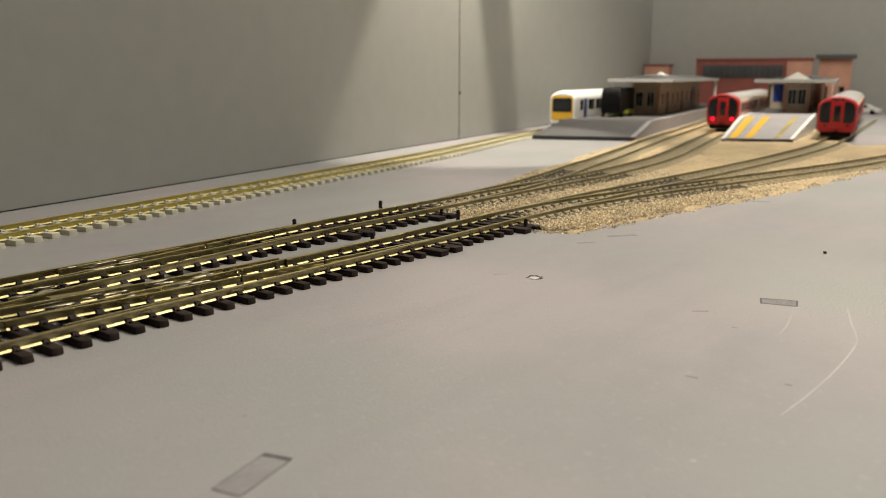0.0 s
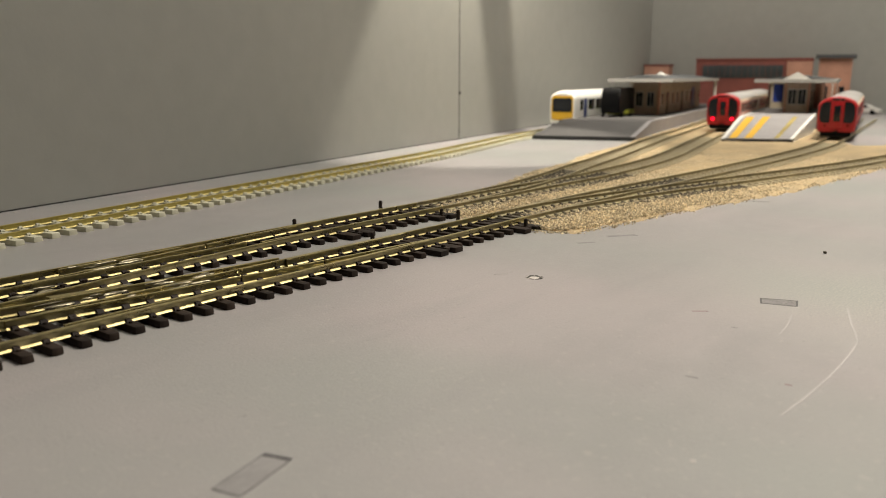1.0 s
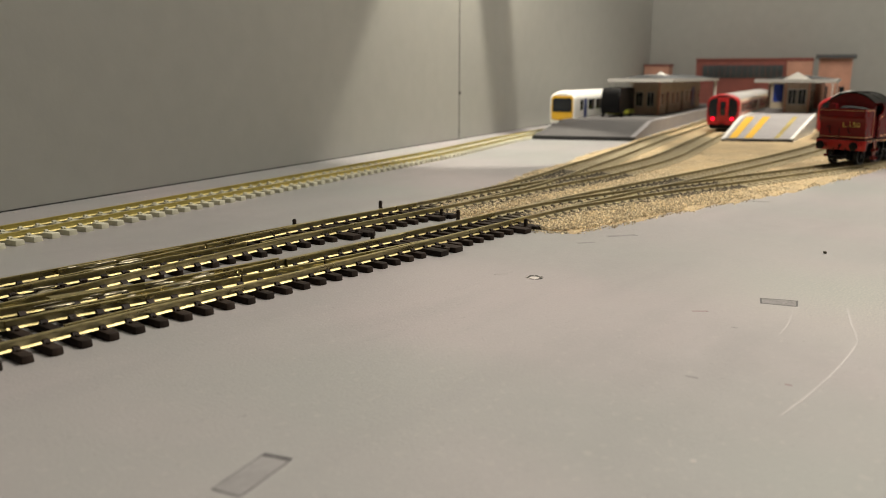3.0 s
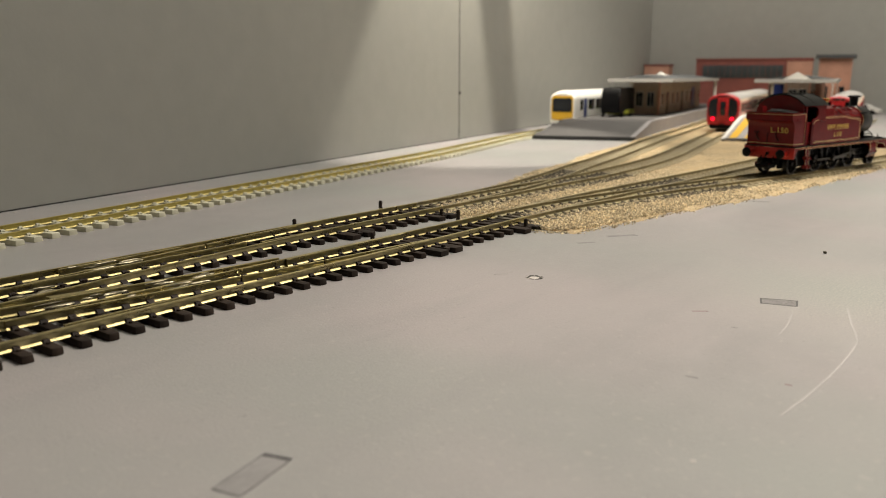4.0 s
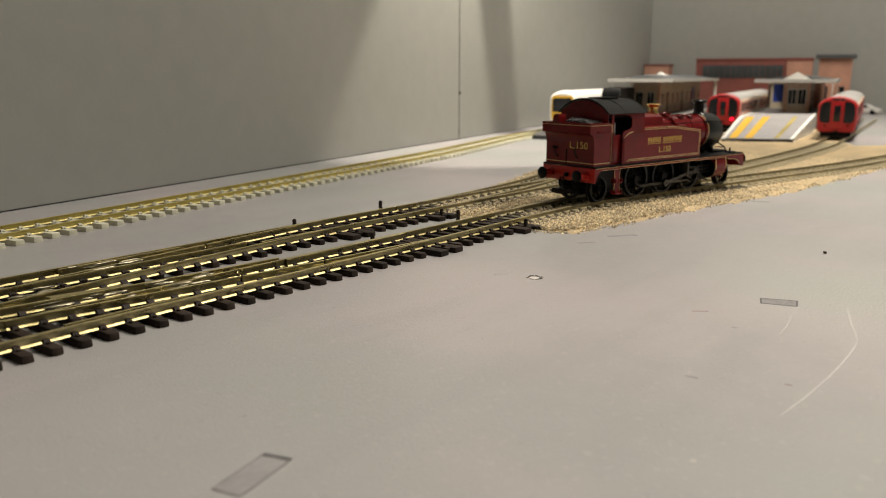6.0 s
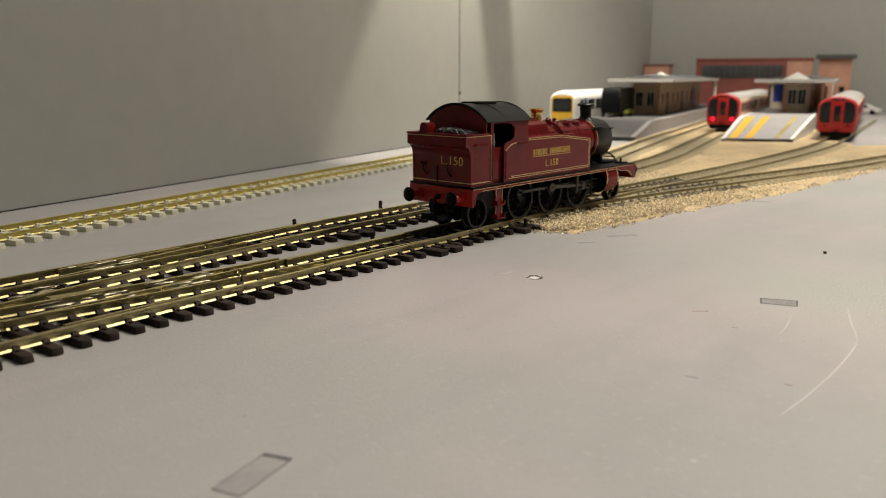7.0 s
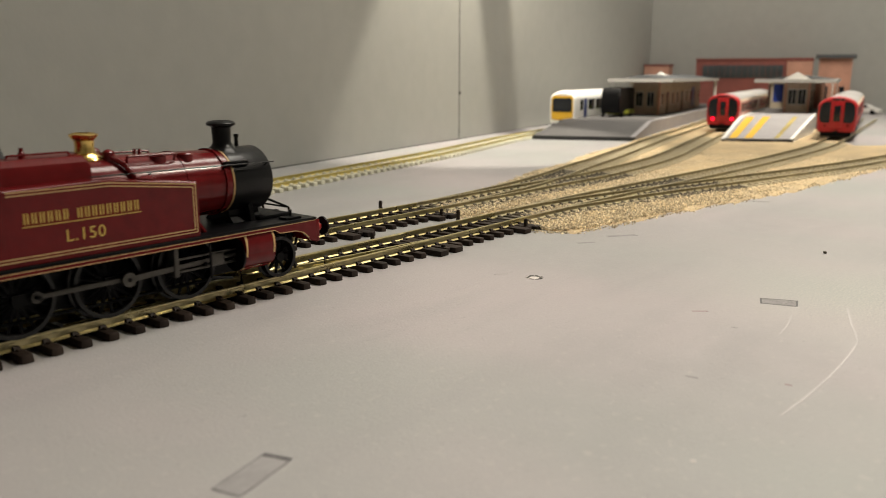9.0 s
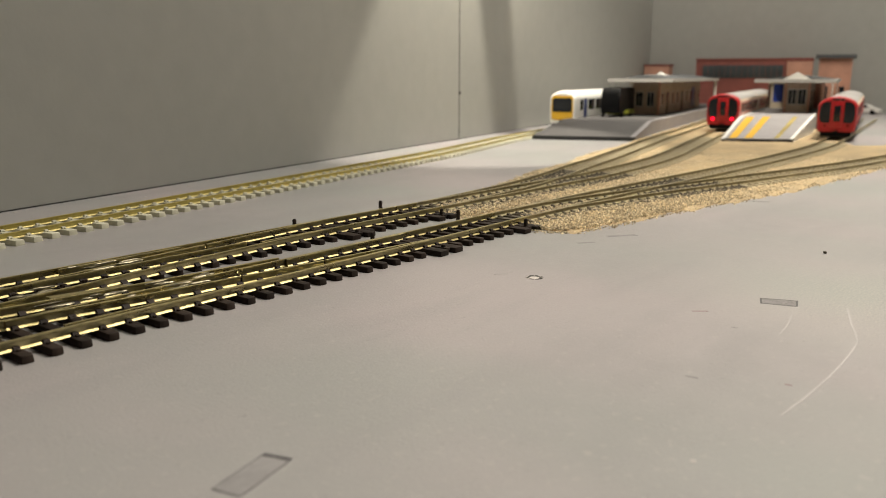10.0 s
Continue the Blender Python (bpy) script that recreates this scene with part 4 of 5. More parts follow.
    for x, y in ((40.0, 3.0), (47.0, -3.0)):
        turned(bm, [(0.8, 0), (0.8, 1.2), (0.5, 1.5), (0.5, 2.4)], Matrix.Translation((x, y, 41.9)), 10)
    wire(bm, [(42, -5.5, 41.9), (42.6, -5.5, 42.8), (57, -5.5, 42.8), (57.6, -5.5, 41.7)], 0.28)
    part("whistle", bm, MAROON, loco)
    bm = bmesh.new()
    prism(bm, [(-7.0, 18.4), (-4.8, 20.5), (-4.6, 25), (4.6, 25), (4.8, 20.5), (7.0, 18.4)], "x", 104, 115)
    part("smokebox_saddle", bm, BLACK, smokebox)
    bm = bmesh.new()
    turned(bm, [(5.4, -1.4), (4.3, -0.1), (3.1, 0.9), (2.7, 2.0), (2.85, 6.2), (3.2, 6.5), (4.2, 6.9), (4.3, 7.5), (3.6, 8.1), (2.7, 8.2), (2.5, 7.2)], Matrix.Translation((106.4, 0, 40.0)), 28)
    part("chimney", bm, SMOKEBOX, loco, "black chimney with flared lip")
    bm = bmesh.new()
    rod(bm, (113.5, 2.5, 39.0), (113.5, 2.5, 43.2), 0.6, 8)
    rod(bm, (113.5, 2.5, 43.0), (113.5, 2.5, 43.8), 0.8, 8)
    part("lamp_iron", bm, BLACK, smokebox)
    # front stays and lamp irons on the plate
    bm = bmesh.new()
    for side in (-1, 1):
        wire(bm, [(115.5, side * 5.4, 25.0), (119, side * 5.8, 23.6), (125.5, side * 6.4, 20.6), (126, side * 6.4, 18.4)], 0.4)
        wire(bm, [(121, side * 12.5, 18.4), (121, side * 12.5, 21.0)], 0.45)
    wire(bm, [(125.6, 6.4, 20.6), (125.6, -6.4, 20.6)], 0.3)
    part("front_stay", bm, BLACK, loco)
    bm = bmesh.new()
    box(bm, 112, 124, -9, 9, 18.4, 19.6, 0.4)
    for y in (-13.5, 13.5):
        box(bm, 117, 123, y - 2.0, y + 2.0, 18.4, 19.2, 0.3)
    part("front_casing", bm, BLACK, loco)

    # cylinders
    for side in (-1, 1):
        bm = bmesh.new()
        m2, _ = along((100.2, side * 12.2, 10.6), (111.0, side * 12.2, 10.6))
        turned(bm, [(4.9, 0), (4.9, 10.8)], m2, 28)
        wrap = [(16.4, 16.3), (17.1, 14.6), (17.3, 12.2), (16.9, 9.8), (15.9, 7.6), (14.4, 6.0), (12.4, 5.6), (12.2, 16.3)]
        prism(bm, [(side * u, v) for u, v in wrap], "x", 100.2, 111.0)
        cyl = part("cylinder", bm, MAROON, loco, "maroon cylinder casing with cream edging")
        bm = bmesh.new()
        for x0 in (100.3, 110.2):
            rim = wrap[:6]
            prism(bm, [(side * (u - 0.3), v) for u, v in rim] + [(side * (u + 0.09), v) for u, v in reversed(rim)], "x", x0, x0 + 0.6)
        part("lining", bm, LINING, cyl)
        bm = bmesh.new()
        turned(bm, [(5.1, 10.8), (4.6, 11.4), (2.0, 12.0), (1.0, 12.8)], m2, 24)
        turned(bm, [(5.0, -0.6), (5.0, 0.1)], m2, 24)
        part("cylinder_cover", bm, BLACK, cyl)
        bm = bmesh.new()
        y = side * 12.4
        for z in (8.9, 12.4):
            bar = bmesh.new()
            box(bar, 80, 100, y - 0.7, y + 0.7, z - 0.35, z + 0.35, 0.1)
            part("slide_bar", bar, STEEL, loco, "dull steel slide bar")
        ya, yb = sorted((y - side * 3.6, y + side * 1.0))
        box(bm, 79.4, 80.8, ya, yb, 7.6, 16.5, 0.2)
        part("guide_bracket", bm, STEEL, loco)
        # steps, brake hangers, pipes
        bm = bmesh.new()
        ys, yo = sorted((side * 15.6, side * 16.2))
        box(bm, 17.3, 21.6, ys, yo, 4.0, 17.2)
        for z in (4.0, 9.6):
            a0, a1 = sorted((side * 14.6, side * 17.6))
            box(bm, 16.8, 22.1, a0, a1, z, z + 0.6, 0.1)
            box(bm, 16.8, 17.2, a0, a1, z, z + 2.0)
            box(bm, 21.7, 22.1, a0, a1, z, z + 2.0)
        steps = part("cab_steps", bm, MAROON, loco, "maroon cab footsteps")
        bm = bmesh.new()
        e0, e1 = sorted((side * 16.2, side * 16.3))
        for x in (17.3, 21.4):
            box(bm, x, x + 0.2, e0, e1, 4.8, 16.4)
        part("lining", bm, LINING, steps)
        bm = bmesh.new()
        wire(bm, [(86.4, side * 11.5, 24.0), (88.6, side * 11.8, 21.0), (90.2, side * 12.0, 18.5)], 0.75, 8)
        part("feed_pipe", bm, MAROON, loco)
        bm = bmesh.new()
        for x in (31.0, 54.0, 77.0):
            wire(bm, [(x, side * 8.6, 15), (x + 1.0, side * 8.9, 9), (x + 0.4, side * 8.9, 4.2)], 0.6)
        wire(bm, [(24, side * 9.6, 4.0), (98, side * 9.6, 4.0)], 0.45)
        wire(bm, [(90, side * 14.6, 16.5), (90, side * 14.6, 6.0), (97, side * 14.6, 4.6)], 0.4)
        wire(bm, [(123.6, side * 8.2, 14), (125.2, side * 8.4, 2.5), (125.8, side * 8.4, 1.5)], 0.6)
        part("brake_rigging", bm, BLACK, loco)
    number("L.150", bunker, -1.2, -5.8, 26.6, 3.5, -90, centre=True)
    return bunker


def number(text, parent, x, y, z, size, turn, centre=False):
    """The running number in gold letters."""
    cu = bpy.data.curves.new("number", "FONT")
    cu.body, cu.size, cu.extrude, cu.align_x = text, size * MM * 1.38, 0.00006, "CENTER" if centre or turn == 180 else "LEFT"
    cu.space_character = 1.12
    tmp = bpy.data.objects.new("number", cu)
    me = bpy.data.meshes.new_from_object(tmp)
    bpy.data.objects.remove(tmp)
    me.materials.clear()
    me.materials.append(GOLD)
    ob = new("running_number", me)
    ob.parent = parent
    ob.matrix_basis = at(x if turn != 180 else x + 4.5, y, z) @ pose(0, 0, 0, 90, 0, turn)
    tagged(ob, "gold running number")


build_body()


def set_back_rear():
    """The bunker, doorway and steps stand a little further back than the drawing's even spacing."""
    X, D = [-9.0, 0.0, 3.0, 14.5, 24.9, 27.4], [-1.6, -1.6, -2.2, -3.2, -3.2, 0.0]
    for ob in loco.children_recursive:
        if ob.type != "MESH" or ob.name.startswith("running_number"):
            continue
        for v in ob.data.vertices:
            if v.co.x < 0.0274:
                v.co.x += float(np.interp(v.co.x / MM, X, D)) * MM


set_back_rear()


def wheel_meshes(r, spokes, crank):
    """Tyre, spoked centre and balance weight of one wheel, axle along y."""
    turn = Matrix.Rotation(radians(90), 4, "X")
    tyre = bmesh.new()
    prof = [(r - 1.0, -1.3), (r, -1.3), (r + 0.05, 0.7), (r + 0.7, 0.85), (r + 0.7, 1.4), (r - 1.0, 1.4)]
    seg = 44
    rings = [[tyre.verts.new(turn @ Vector((a * math.cos(2 * math.pi * k / seg), a * math.sin(2 * math.pi * k / seg), -z))) for k in range(seg)] for a, z in prof]
    for a, b in zip(rings, rings[1:] + rings[:1]):
        for k in range(seg):
            tyre.faces.new((a[k], a[(k + 1) % seg], b[(k + 1) % seg], b[k]))
    centre = bmesh.new()
    turned(centre, [(1.5, -1.6), (1.7, -1.2), (1.7, 1.2)], turn @ Matrix.Rotation(radians(180), 4, "X"), 14)
    spoke = bmesh.new()
    rod(spoke, (1.2, 0, 0), (r - 0.8, 0, 0), 0.55, 6, 0.42)
    if crank:
        bal = [(r - 1.1) * Vector((math.cos(t), math.sin(t))) for t in np.linspace(radians(150), radians(210), 9)]
        prism(centre, [(v.x, v.y) for v in bal], "y", -1.0, 0.6)
        prism(centre, [(-1.2, -1.7), (4.6, -1.2), (5.2, 0), (4.6, 1.2), (-1.2, 1.7)], "y", -1.7, 0.4)
        rod(centre, (4.0, 0, 0), (4.0, -4.4, 0), 0.6, 10)
    return mesh_of("tyre", tyre), mesh_of("wheel_centre", centre), mesh_of("spoke", spoke), spokes


DRIVER_R, PONY_R, CRANK = 9.3, 6.35, 4.0
DRIVER, PONY = wheel_meshes(DRIVER_R, 16, True), wheel_meshes(PONY_R, 10, False)
TYRE_STEEL = material("worn_wheel_tyre", (0.007, 0.007, 0.007), 0.35, 0.2, grain=400, spread=0.3)
WHEELS = []
for x, r, kind in ((9.8, PONY_R, PONY), (39.3, DRIVER_R, DRIVER), (62.3, DRIVER_R, DRIVER), (85.3, DRIVER_R, DRIVER), (118.2, PONY_R, PONY)):
    for side in (-1, 1):
        w = part("wheel", kind[1], BLACK, loco)
        part("tyre", kind[0], TYRE_STEEL, w)
        for k in range(kind[3]):
            part("spoke", kind[2], BLACK, w).rotation_euler = (0, 2 * math.pi * k / kind[3], 0)
        WHEELS.append((w, x, side, r))

RODS = []
for side in (-1, 1):
    bm = bmesh.new()
    y0, y1 = sorted((side * 10.9, side * 11.7))
    box(bm, -23, 23, y0, y1, -0.65, 0.65, 0.12)
    for x in (-23, 0, 23):
        turned(bm, [(1.5, -0.5), (1.5, 0.5)], Matrix.Translation((x, side * 11.3, 0)) @ Matrix.Rotation(radians(90), 4, "X"), 14)
    RODS.append((part("coupling_rod", bm, STEEL, loco, "dull steel coupling rod"), side, "coupling"))
    bm = bmesh.new()
    y0, y1 = sorted((side * 12.2, side * 13.0))
    prism(bm, [(0, -0.8), (27, -0.55), (27, 0.55), (0, 0.8)], "y", y0, y1)
    turned(bm, [(1.9, -0.6), (1.9, 0.6)], Matrix.Translation((0, side * 12.6, 0)) @ Matrix.Rotation(radians(90), 4, "X"), 14)
    RODS.append((part("connecting_rod", bm, STEEL, loco, "dull steel connecting rod"), side, "connecting"))
    bm = bmesh.new()
    box(bm, -2.2, 2.2, side * 12.4 - 1.1, side * 12.4 + 1.1, -1.6, 1.6, 0.2)
    rod(bm, (2, side * 12.4, 0), (16, side * 12.4, 0), 0.6, 8)
    RODS.append((part("crosshead", bm, STEEL, loco, "steel crosshead and piston rod"), side, "crosshead"))


# ---- the station ----
def platform(name, foot, crest, end, height, mat, label):
    """A ramped platform. foot, crest and end: (along, across) of the left and the right edge."""
    ob = thing(name, at(0, 0, 0), label, "platform", "platforms")

    def slab(l0, l1, lift):
        """The strip between two shares of the width."""
        bm = bmesh.new()
        rows = []
        for (a, b), z in ((foot, 4.2), (crest, height), (end, height)):
            for k in (l0, l1):
                x, y = st(a[0] + (b[0] - a[0]) * k, a[1] + (b[1] - a[1]) * k)
                rows.append((bm.verts.new((x, y, 0)), bm.verts.new((x, y, z + lift))))
        (a0, a1), (b0, b1), (c0, c1), (d0, d1), (e0, e1), (f0, f1) = rows
        for q in ((a1, b1, d1, c1), (c1, d1, f1, e1), (a0, a1, c1, c0), (c0, c1, e1, e0), (b0, d0, d1, b1), (d0, f0, f1, d1), (a0, b0, b1, a1), (e0, e1, f1, f0), (a0, c0, d0, b0), (c0, e0, f0, d0)):
            bm.faces.new(q)
        return bm
    dark = mat is PLATDARK
    part("platform_body", slab(0.05, 0.95, 0.0), mat, ob)
    for l0, l1 in ((0.0, 0.05), (0.95, 1.0)):
        part("platform_edge", slab(l0, l1, 0.25), (PLATDARK if l0 == 0 else PLATLIGHT) if dark else WHITE, ob, ("dark edging" if l0 == 0 else "pale grey edging") if dark else "white coping edge")
    # a near-black strip paints the shadow gap below the raised ramp end
    bm = bmesh.new()
    (a, b) = foot
    prism(bm, [st(a[0] - 1.2, a[1]), st(b[0] - 1.2, b[1]), st(b[0], b[1]), st(a[0], a[1])], "z", 0, 3.2)
    part("ramp_toe", bm, DARKGAP, ob, "black strip standing for the shadow under the ramp front")
    return ob


def stripe(parent, foot, crest, share, width, height, mat):
    """A painted line up a ramp, at a share of its width."""
    bm = bmesh.new()
    v = []
    for (a, b), k, z in ((foot, 0.02, 4.2), (crest, 0.0, height)):
        for w in (share - width, share + width):
            x, y = st(a[0] + (b[0] - a[0]) * w + k * 100, a[1] + (b[1] - a[1]) * w)
            v.append((x, y, z + k * 9 + 0.12))
    lo = [bm.verts.new(p) for p in v]
    hi = [bm.verts.new((x, y, z + 0.25)) for x, y, z in v]
    for q in ((0, 1, 3, 2),):
        bm.faces.new([hi[k] for k in q])
        bm.faces.new([lo[k] for k in reversed(q)])
    for a, b in ((0, 1), (1, 3), (3, 2), (2, 0)):
        bm.faces.new((lo[a], lo[b], hi[b], hi[a]))
    part("painted_stripe", bm, mat, parent, "yellow safety stripe")


LEFT_Z, RIGHT_Z = 15.0, 20.0
PLAT_L = platform("platform", ((816, 297), (838, 193)), ((942, 304), (942, 199)), ((1640, 297), (1640, 200)), LEFT_Z, PLATDARK, "dark grey card platform with a long front ramp")
R_FOOT, R_CREST = ((862, 112), (884, 46)), ((990, 111.0), (1028, 34))
PLAT_R = platform("platform", R_FOOT, R_CREST, ((1640, 111.0), (1640, 34)), RIGHT_Z, PLATLIGHT, "light grey card platform with yellow stripes and white edges")
stripe(PLAT_R, R_FOOT, R_CREST, 0.155, 0.055, RIGHT_Z, YELLOW)
stripe(PLAT_R, R_FOOT, R_CREST, 0.37, 0.05, RIGHT_Z, YELLOW)
stripe(PLAT_R, R_FOOT, R_CREST, 0.76, 0.03, RIGHT_Z, material("worn_yellow", (0.42, 0.33, 0.10), 0.7, spread=0.3))


def train_section(half, floor, shoulder, top, n=10):
    """A rounded carriage section across y and z."""
    right = [(half * 0.93, floor), (half, floor + 6), (half, shoulder)]
    crown = [(half * math.cos(t), shoulder + (top - shoulder) * math.sin(t)) for t in np.linspace(0.12, math.pi / 2, n)]
    side = right + crown
    return side + [(-y, z) for y, z in reversed(side[:-1])]


def bogie(parent, x):
    bm = bmesh.new()
    for y in (-11, 11):
        box(bm, x - 19, x + 19, y - 1.2, y + 1.2, 5, 9, 0.4)
    box(bm, x - 5, x + 5, -10, 10, 6, 11)
    b = part("bogie", bm, BLACK, parent)
    for dx in (-13, 13):
        for y in (-8.6, 8.6):
            bm = bmesh.new()
            turned(bm, [(6.0, -1.2), (6.0, 1.2), (2.0, 1.6)], Matrix.Translation((x + dx, y, 6.0)) @ Matrix.Rotation(radians(90), 4, "X"), 18)
            part("wheel", bm, BLACK, b)


def metro_train(m, lit, cars=2):
    ob = thing("metro_train", m, "red-fronted silver model underground train " + ("with red tail lamps lit" if lit else "standing unlit at the platform"), "train", "underground trains")
    half, floor, shoulder, top = 18.4, 8.6, 30.6, 40.4
    for c in range(cars):
        x0 = c * 216.0
        x1 = x0 + 212.0
        sec = train_section(half, floor, shoulder, top)
        bm = bmesh.new()
        prism(bm, sec, "x", x0 + (5 if c == 0 else 0), x1)
        body = part("car_body", bm, TRAINCREAM, ob, "pale cream carriage side")
        bm = bmesh.new()
        roof = [(y * 1.012, z + 0.3) for y, z in sec if z > shoulder + 3.4]
        prism(bm, roof + [(roof[-1][0], roof[-1][1] - 1), (roof[0][0], roof[0][1] - 1)], "x", x0 + 8, x1)
        part("roof", bm, TRAINGREY, body, "grey roof")
        for side in (-1, 1):
            y0, y1 = sorted((side * (half - 0.3), side * (half + 0.25)))
            for k in range(6):
                x = x0 + 18 + k * 33
                bm = bmesh.new()
                box(bm, x + 13, x + 28, y0, y1, 20, 30, 0.2)
                part("window", bm, DARKGLASS, body)
                bm = bmesh.new()
                box(bm, x, x + 11, y0, y1 + 0.1 * side, 10, 31.5, 0.2)
                door = part("door", bm, TRAINRED, body, "red sliding door")
                bm = bmesh.new()
                box(bm, x + 1.5, x + 9.5, *sorted((side * half, side * (half + 0.5))), 20, 29.6, 0.2)
                part("door_window", bm, DARKGLASS, door)
            bm = bmesh.new()
            box(bm, x0 + 6, x1, y0, y1, 8.7, 11.4)
            part("sole_stripe", bm, TRAINBLUE, body)
        bm = bmesh.new()
        box(bm, x0 + 8, x1 - 4, -13.5, 13.5, 3.0, 8.8, 0.5)
        part("underframe", bm, BLACK, ob)
        bogie(ob, x0 + 36)
        bogie(ob, x0 + 178)
    # the red cab front with rounded shoulders
    bm = bmesh.new()
    layers = [(0.0, 0.90, 0.965), (0.9, 0.95, 0.985), (2.4, 0.985, 0.996), (7.5, 1.01, 1.006)]
    rows = []
    for x, k, kz in layers:
        rows.append([bm.verts.new((x, y * k, floor - 3.0 + (z - floor + 3.0) * kz)) for y, z in train_section(half, floor - 3.0, shoulder, top + 0.4)])
    n = len(rows[0])
    for a, b in zip(rows, rows[1:]):
        for k in range(n):
            bm.faces.new((a[k], a[(k + 1) % n], b[(k + 1) % n], b[k]))
    bm.faces.new(rows[0][::-1])
    bm.faces.new(rows[-1])
    front = part("cab_front", bm, TRAINRED, ob, "bright red cab front")
    for side in (-1, 1):
        bm = bmesh.new()
        prism(bm, [(side * 6.4, 14.6), (side * 13.4, 14.8), (side * 15.6, 17.0), (side * 16.4, 21.5), (side * 16.0, 29.5), (side * 14.4, 33.6), (side * 11.0, 35.4), (side * 6.4, 36.0)], "x", -0.35, 0.6)
        part("windscreen", bm, DARKGLASS, front, "dark cab windscreen")
        bm = bmesh.new()
        turned(bm, [(1.6, 0), (1.6, 0.6), (1.0, 0.9)], Matrix.Translation((0.1, side * 10.6, 12.2)) @ Matrix.Rotation(radians(-90), 4, "Y"), 14)
        part("tail_lamp", bm, TAIL if lit else material("unlit_lamp", (0.25, 0.02, 0.02), 0.25), front, "glowing red tail lamp" if lit else "unlit lamp")
    bm = bmesh.new()
    box(bm, -0.8, 0.4, -5.2, 5.2, 9.6, 36.4, 0.5)
    door = part("end_door", bm, TRAINRED, front)
    bm = bmesh.new()
    box(bm, -1.1, 0.0, -3.1, 3.1, 16.0, 32.0, 0.4)
    part("door_window", bm, DARKGLASS, door)
    bm = bmesh.new()
    prism(bm, [(-15.5, 8.5), (15.5, 8.5), (13.5, 0.8), (-13.5, 0.8)], "x", 1.2, 8)
    rod(bm, (-3, 0, 5.5), (3, 0, 5.5), 1.8, 10)
    part("coupler", bm, BLACK, ob)
    bm = bmesh.new()
    box(bm, -0.5, 0.2, -6.0, 6.0, 37.2, 38.8, 0.2)
    part("destination_box", bm, DARKGLASS, front)
    return ob


metro_train(at(950, 344.5, RT, 12.6), True)
metro_train(at(898, 208.5, RT, 11.0), False)


def commuter_train(m):
    ob = thing("commuter_train", m, "white model diesel train with black and yellow front", "train")
    half, floor, shoulder, top = 17.6, 8.4, 33.0, 43.6
    sec = train_section(half, floor, shoulder, top)
    for c in range(2):
        x0 = c * 308
        bm = bmesh.new()
        prism(bm, sec, "x", x0 + (9 if c == 0 else 0), x0 + 300)
        body = part("car_body", bm, WHITE, ob, "white carriage body")
        for side in (-1, 1):
            y0, y1 = sorted((side * (half - 0.3), side * (half + 0.25)))
            for k in range(8):
                x = x0 + 17 + k * 34
                bm = bmesh.new()
                box(bm, x, x + (12 if k == 0 else 27), y0, y1, 19.5, 32.5, 0.4)
                part("window", bm, DARKGLASS, body)
            for x in (32, 200):
                bm = bmesh.new()
                box(bm, x0 + x, x0 + x + 13, y0, y1 + 0.15 * side, 9.4, 33.5, 0.3)
                part("door", bm, TRAINBLUE, body, "dark blue door")
        bm = bmesh.new()
        box(bm, x0 + 10, x0 + 296, -14, 14, 2.5, 9.2, 0.5)
        part("underframe", bm, BLACK, ob)
        bogie(ob, x0 + 48)
        bogie(ob, x0 + 252)
    bm = bmesh.new()
    rows = []
    for x, k, kz in ((0.0, 0.86, 0.93), (1.2, 0.92, 0.965), (4.0, 0.97, 0.99), (10.0, 1.0, 1.0)):
        rows.append([bm.verts.new((x, y * k, floor - 4 + (z - floor + 4) * kz)) for y, z in train_section(half, floor - 4, shoulder, top)])
    n = len(rows[0])
    for a, b in zip(rows, rows[1:]):
        for k in range(n):
            bm.faces.new((a[k], a[(k + 1) % n], b[(k + 1) % n], b[k]))
    bm.faces.new(rows[0][::-1])
    bm.faces.new(rows[-1])
    front = part("cab_front", bm, WHITE, ob)
    bm = bmesh.new()
    prism(bm, [(-12.2, 18.5), (12.2, 18.5), (12.2, 33.2), (10.6, 34.6), (-10.6, 34.6), (-12.2, 33.2)], "x", -0.75, 0.6)
    part("windscreen", bm, DARKGLASS, front, "black cab windscreen")
    bm = bmesh.new()
    prism(bm, [(-11.0, 8.5), (11.0, 8.5), (13.4, 11.5), (13.9, 20.0), (13.6, 34.5), (11.2, 37.6), (-11.2, 37.6), (-13.6, 34.5), (-13.9, 20.0), (-13.4, 11.5)], "x", -0.35, 0.6)
    part("yellow_panel", bm, YELLOW, front, "yellow warning panel")
    bm = bmesh.new()
    rod(bm, (-4, 0, 6.5), (3, 0, 6.5), 2.6, 10)
    box(bm, 1, 9, -13, 13, 1.5, 6, 0.8)
    part("coupler", bm, BLACK, ob)
    return ob


wx = 872.0
commuter_train(at(wx, wall_road(wx), RT, 12.2))

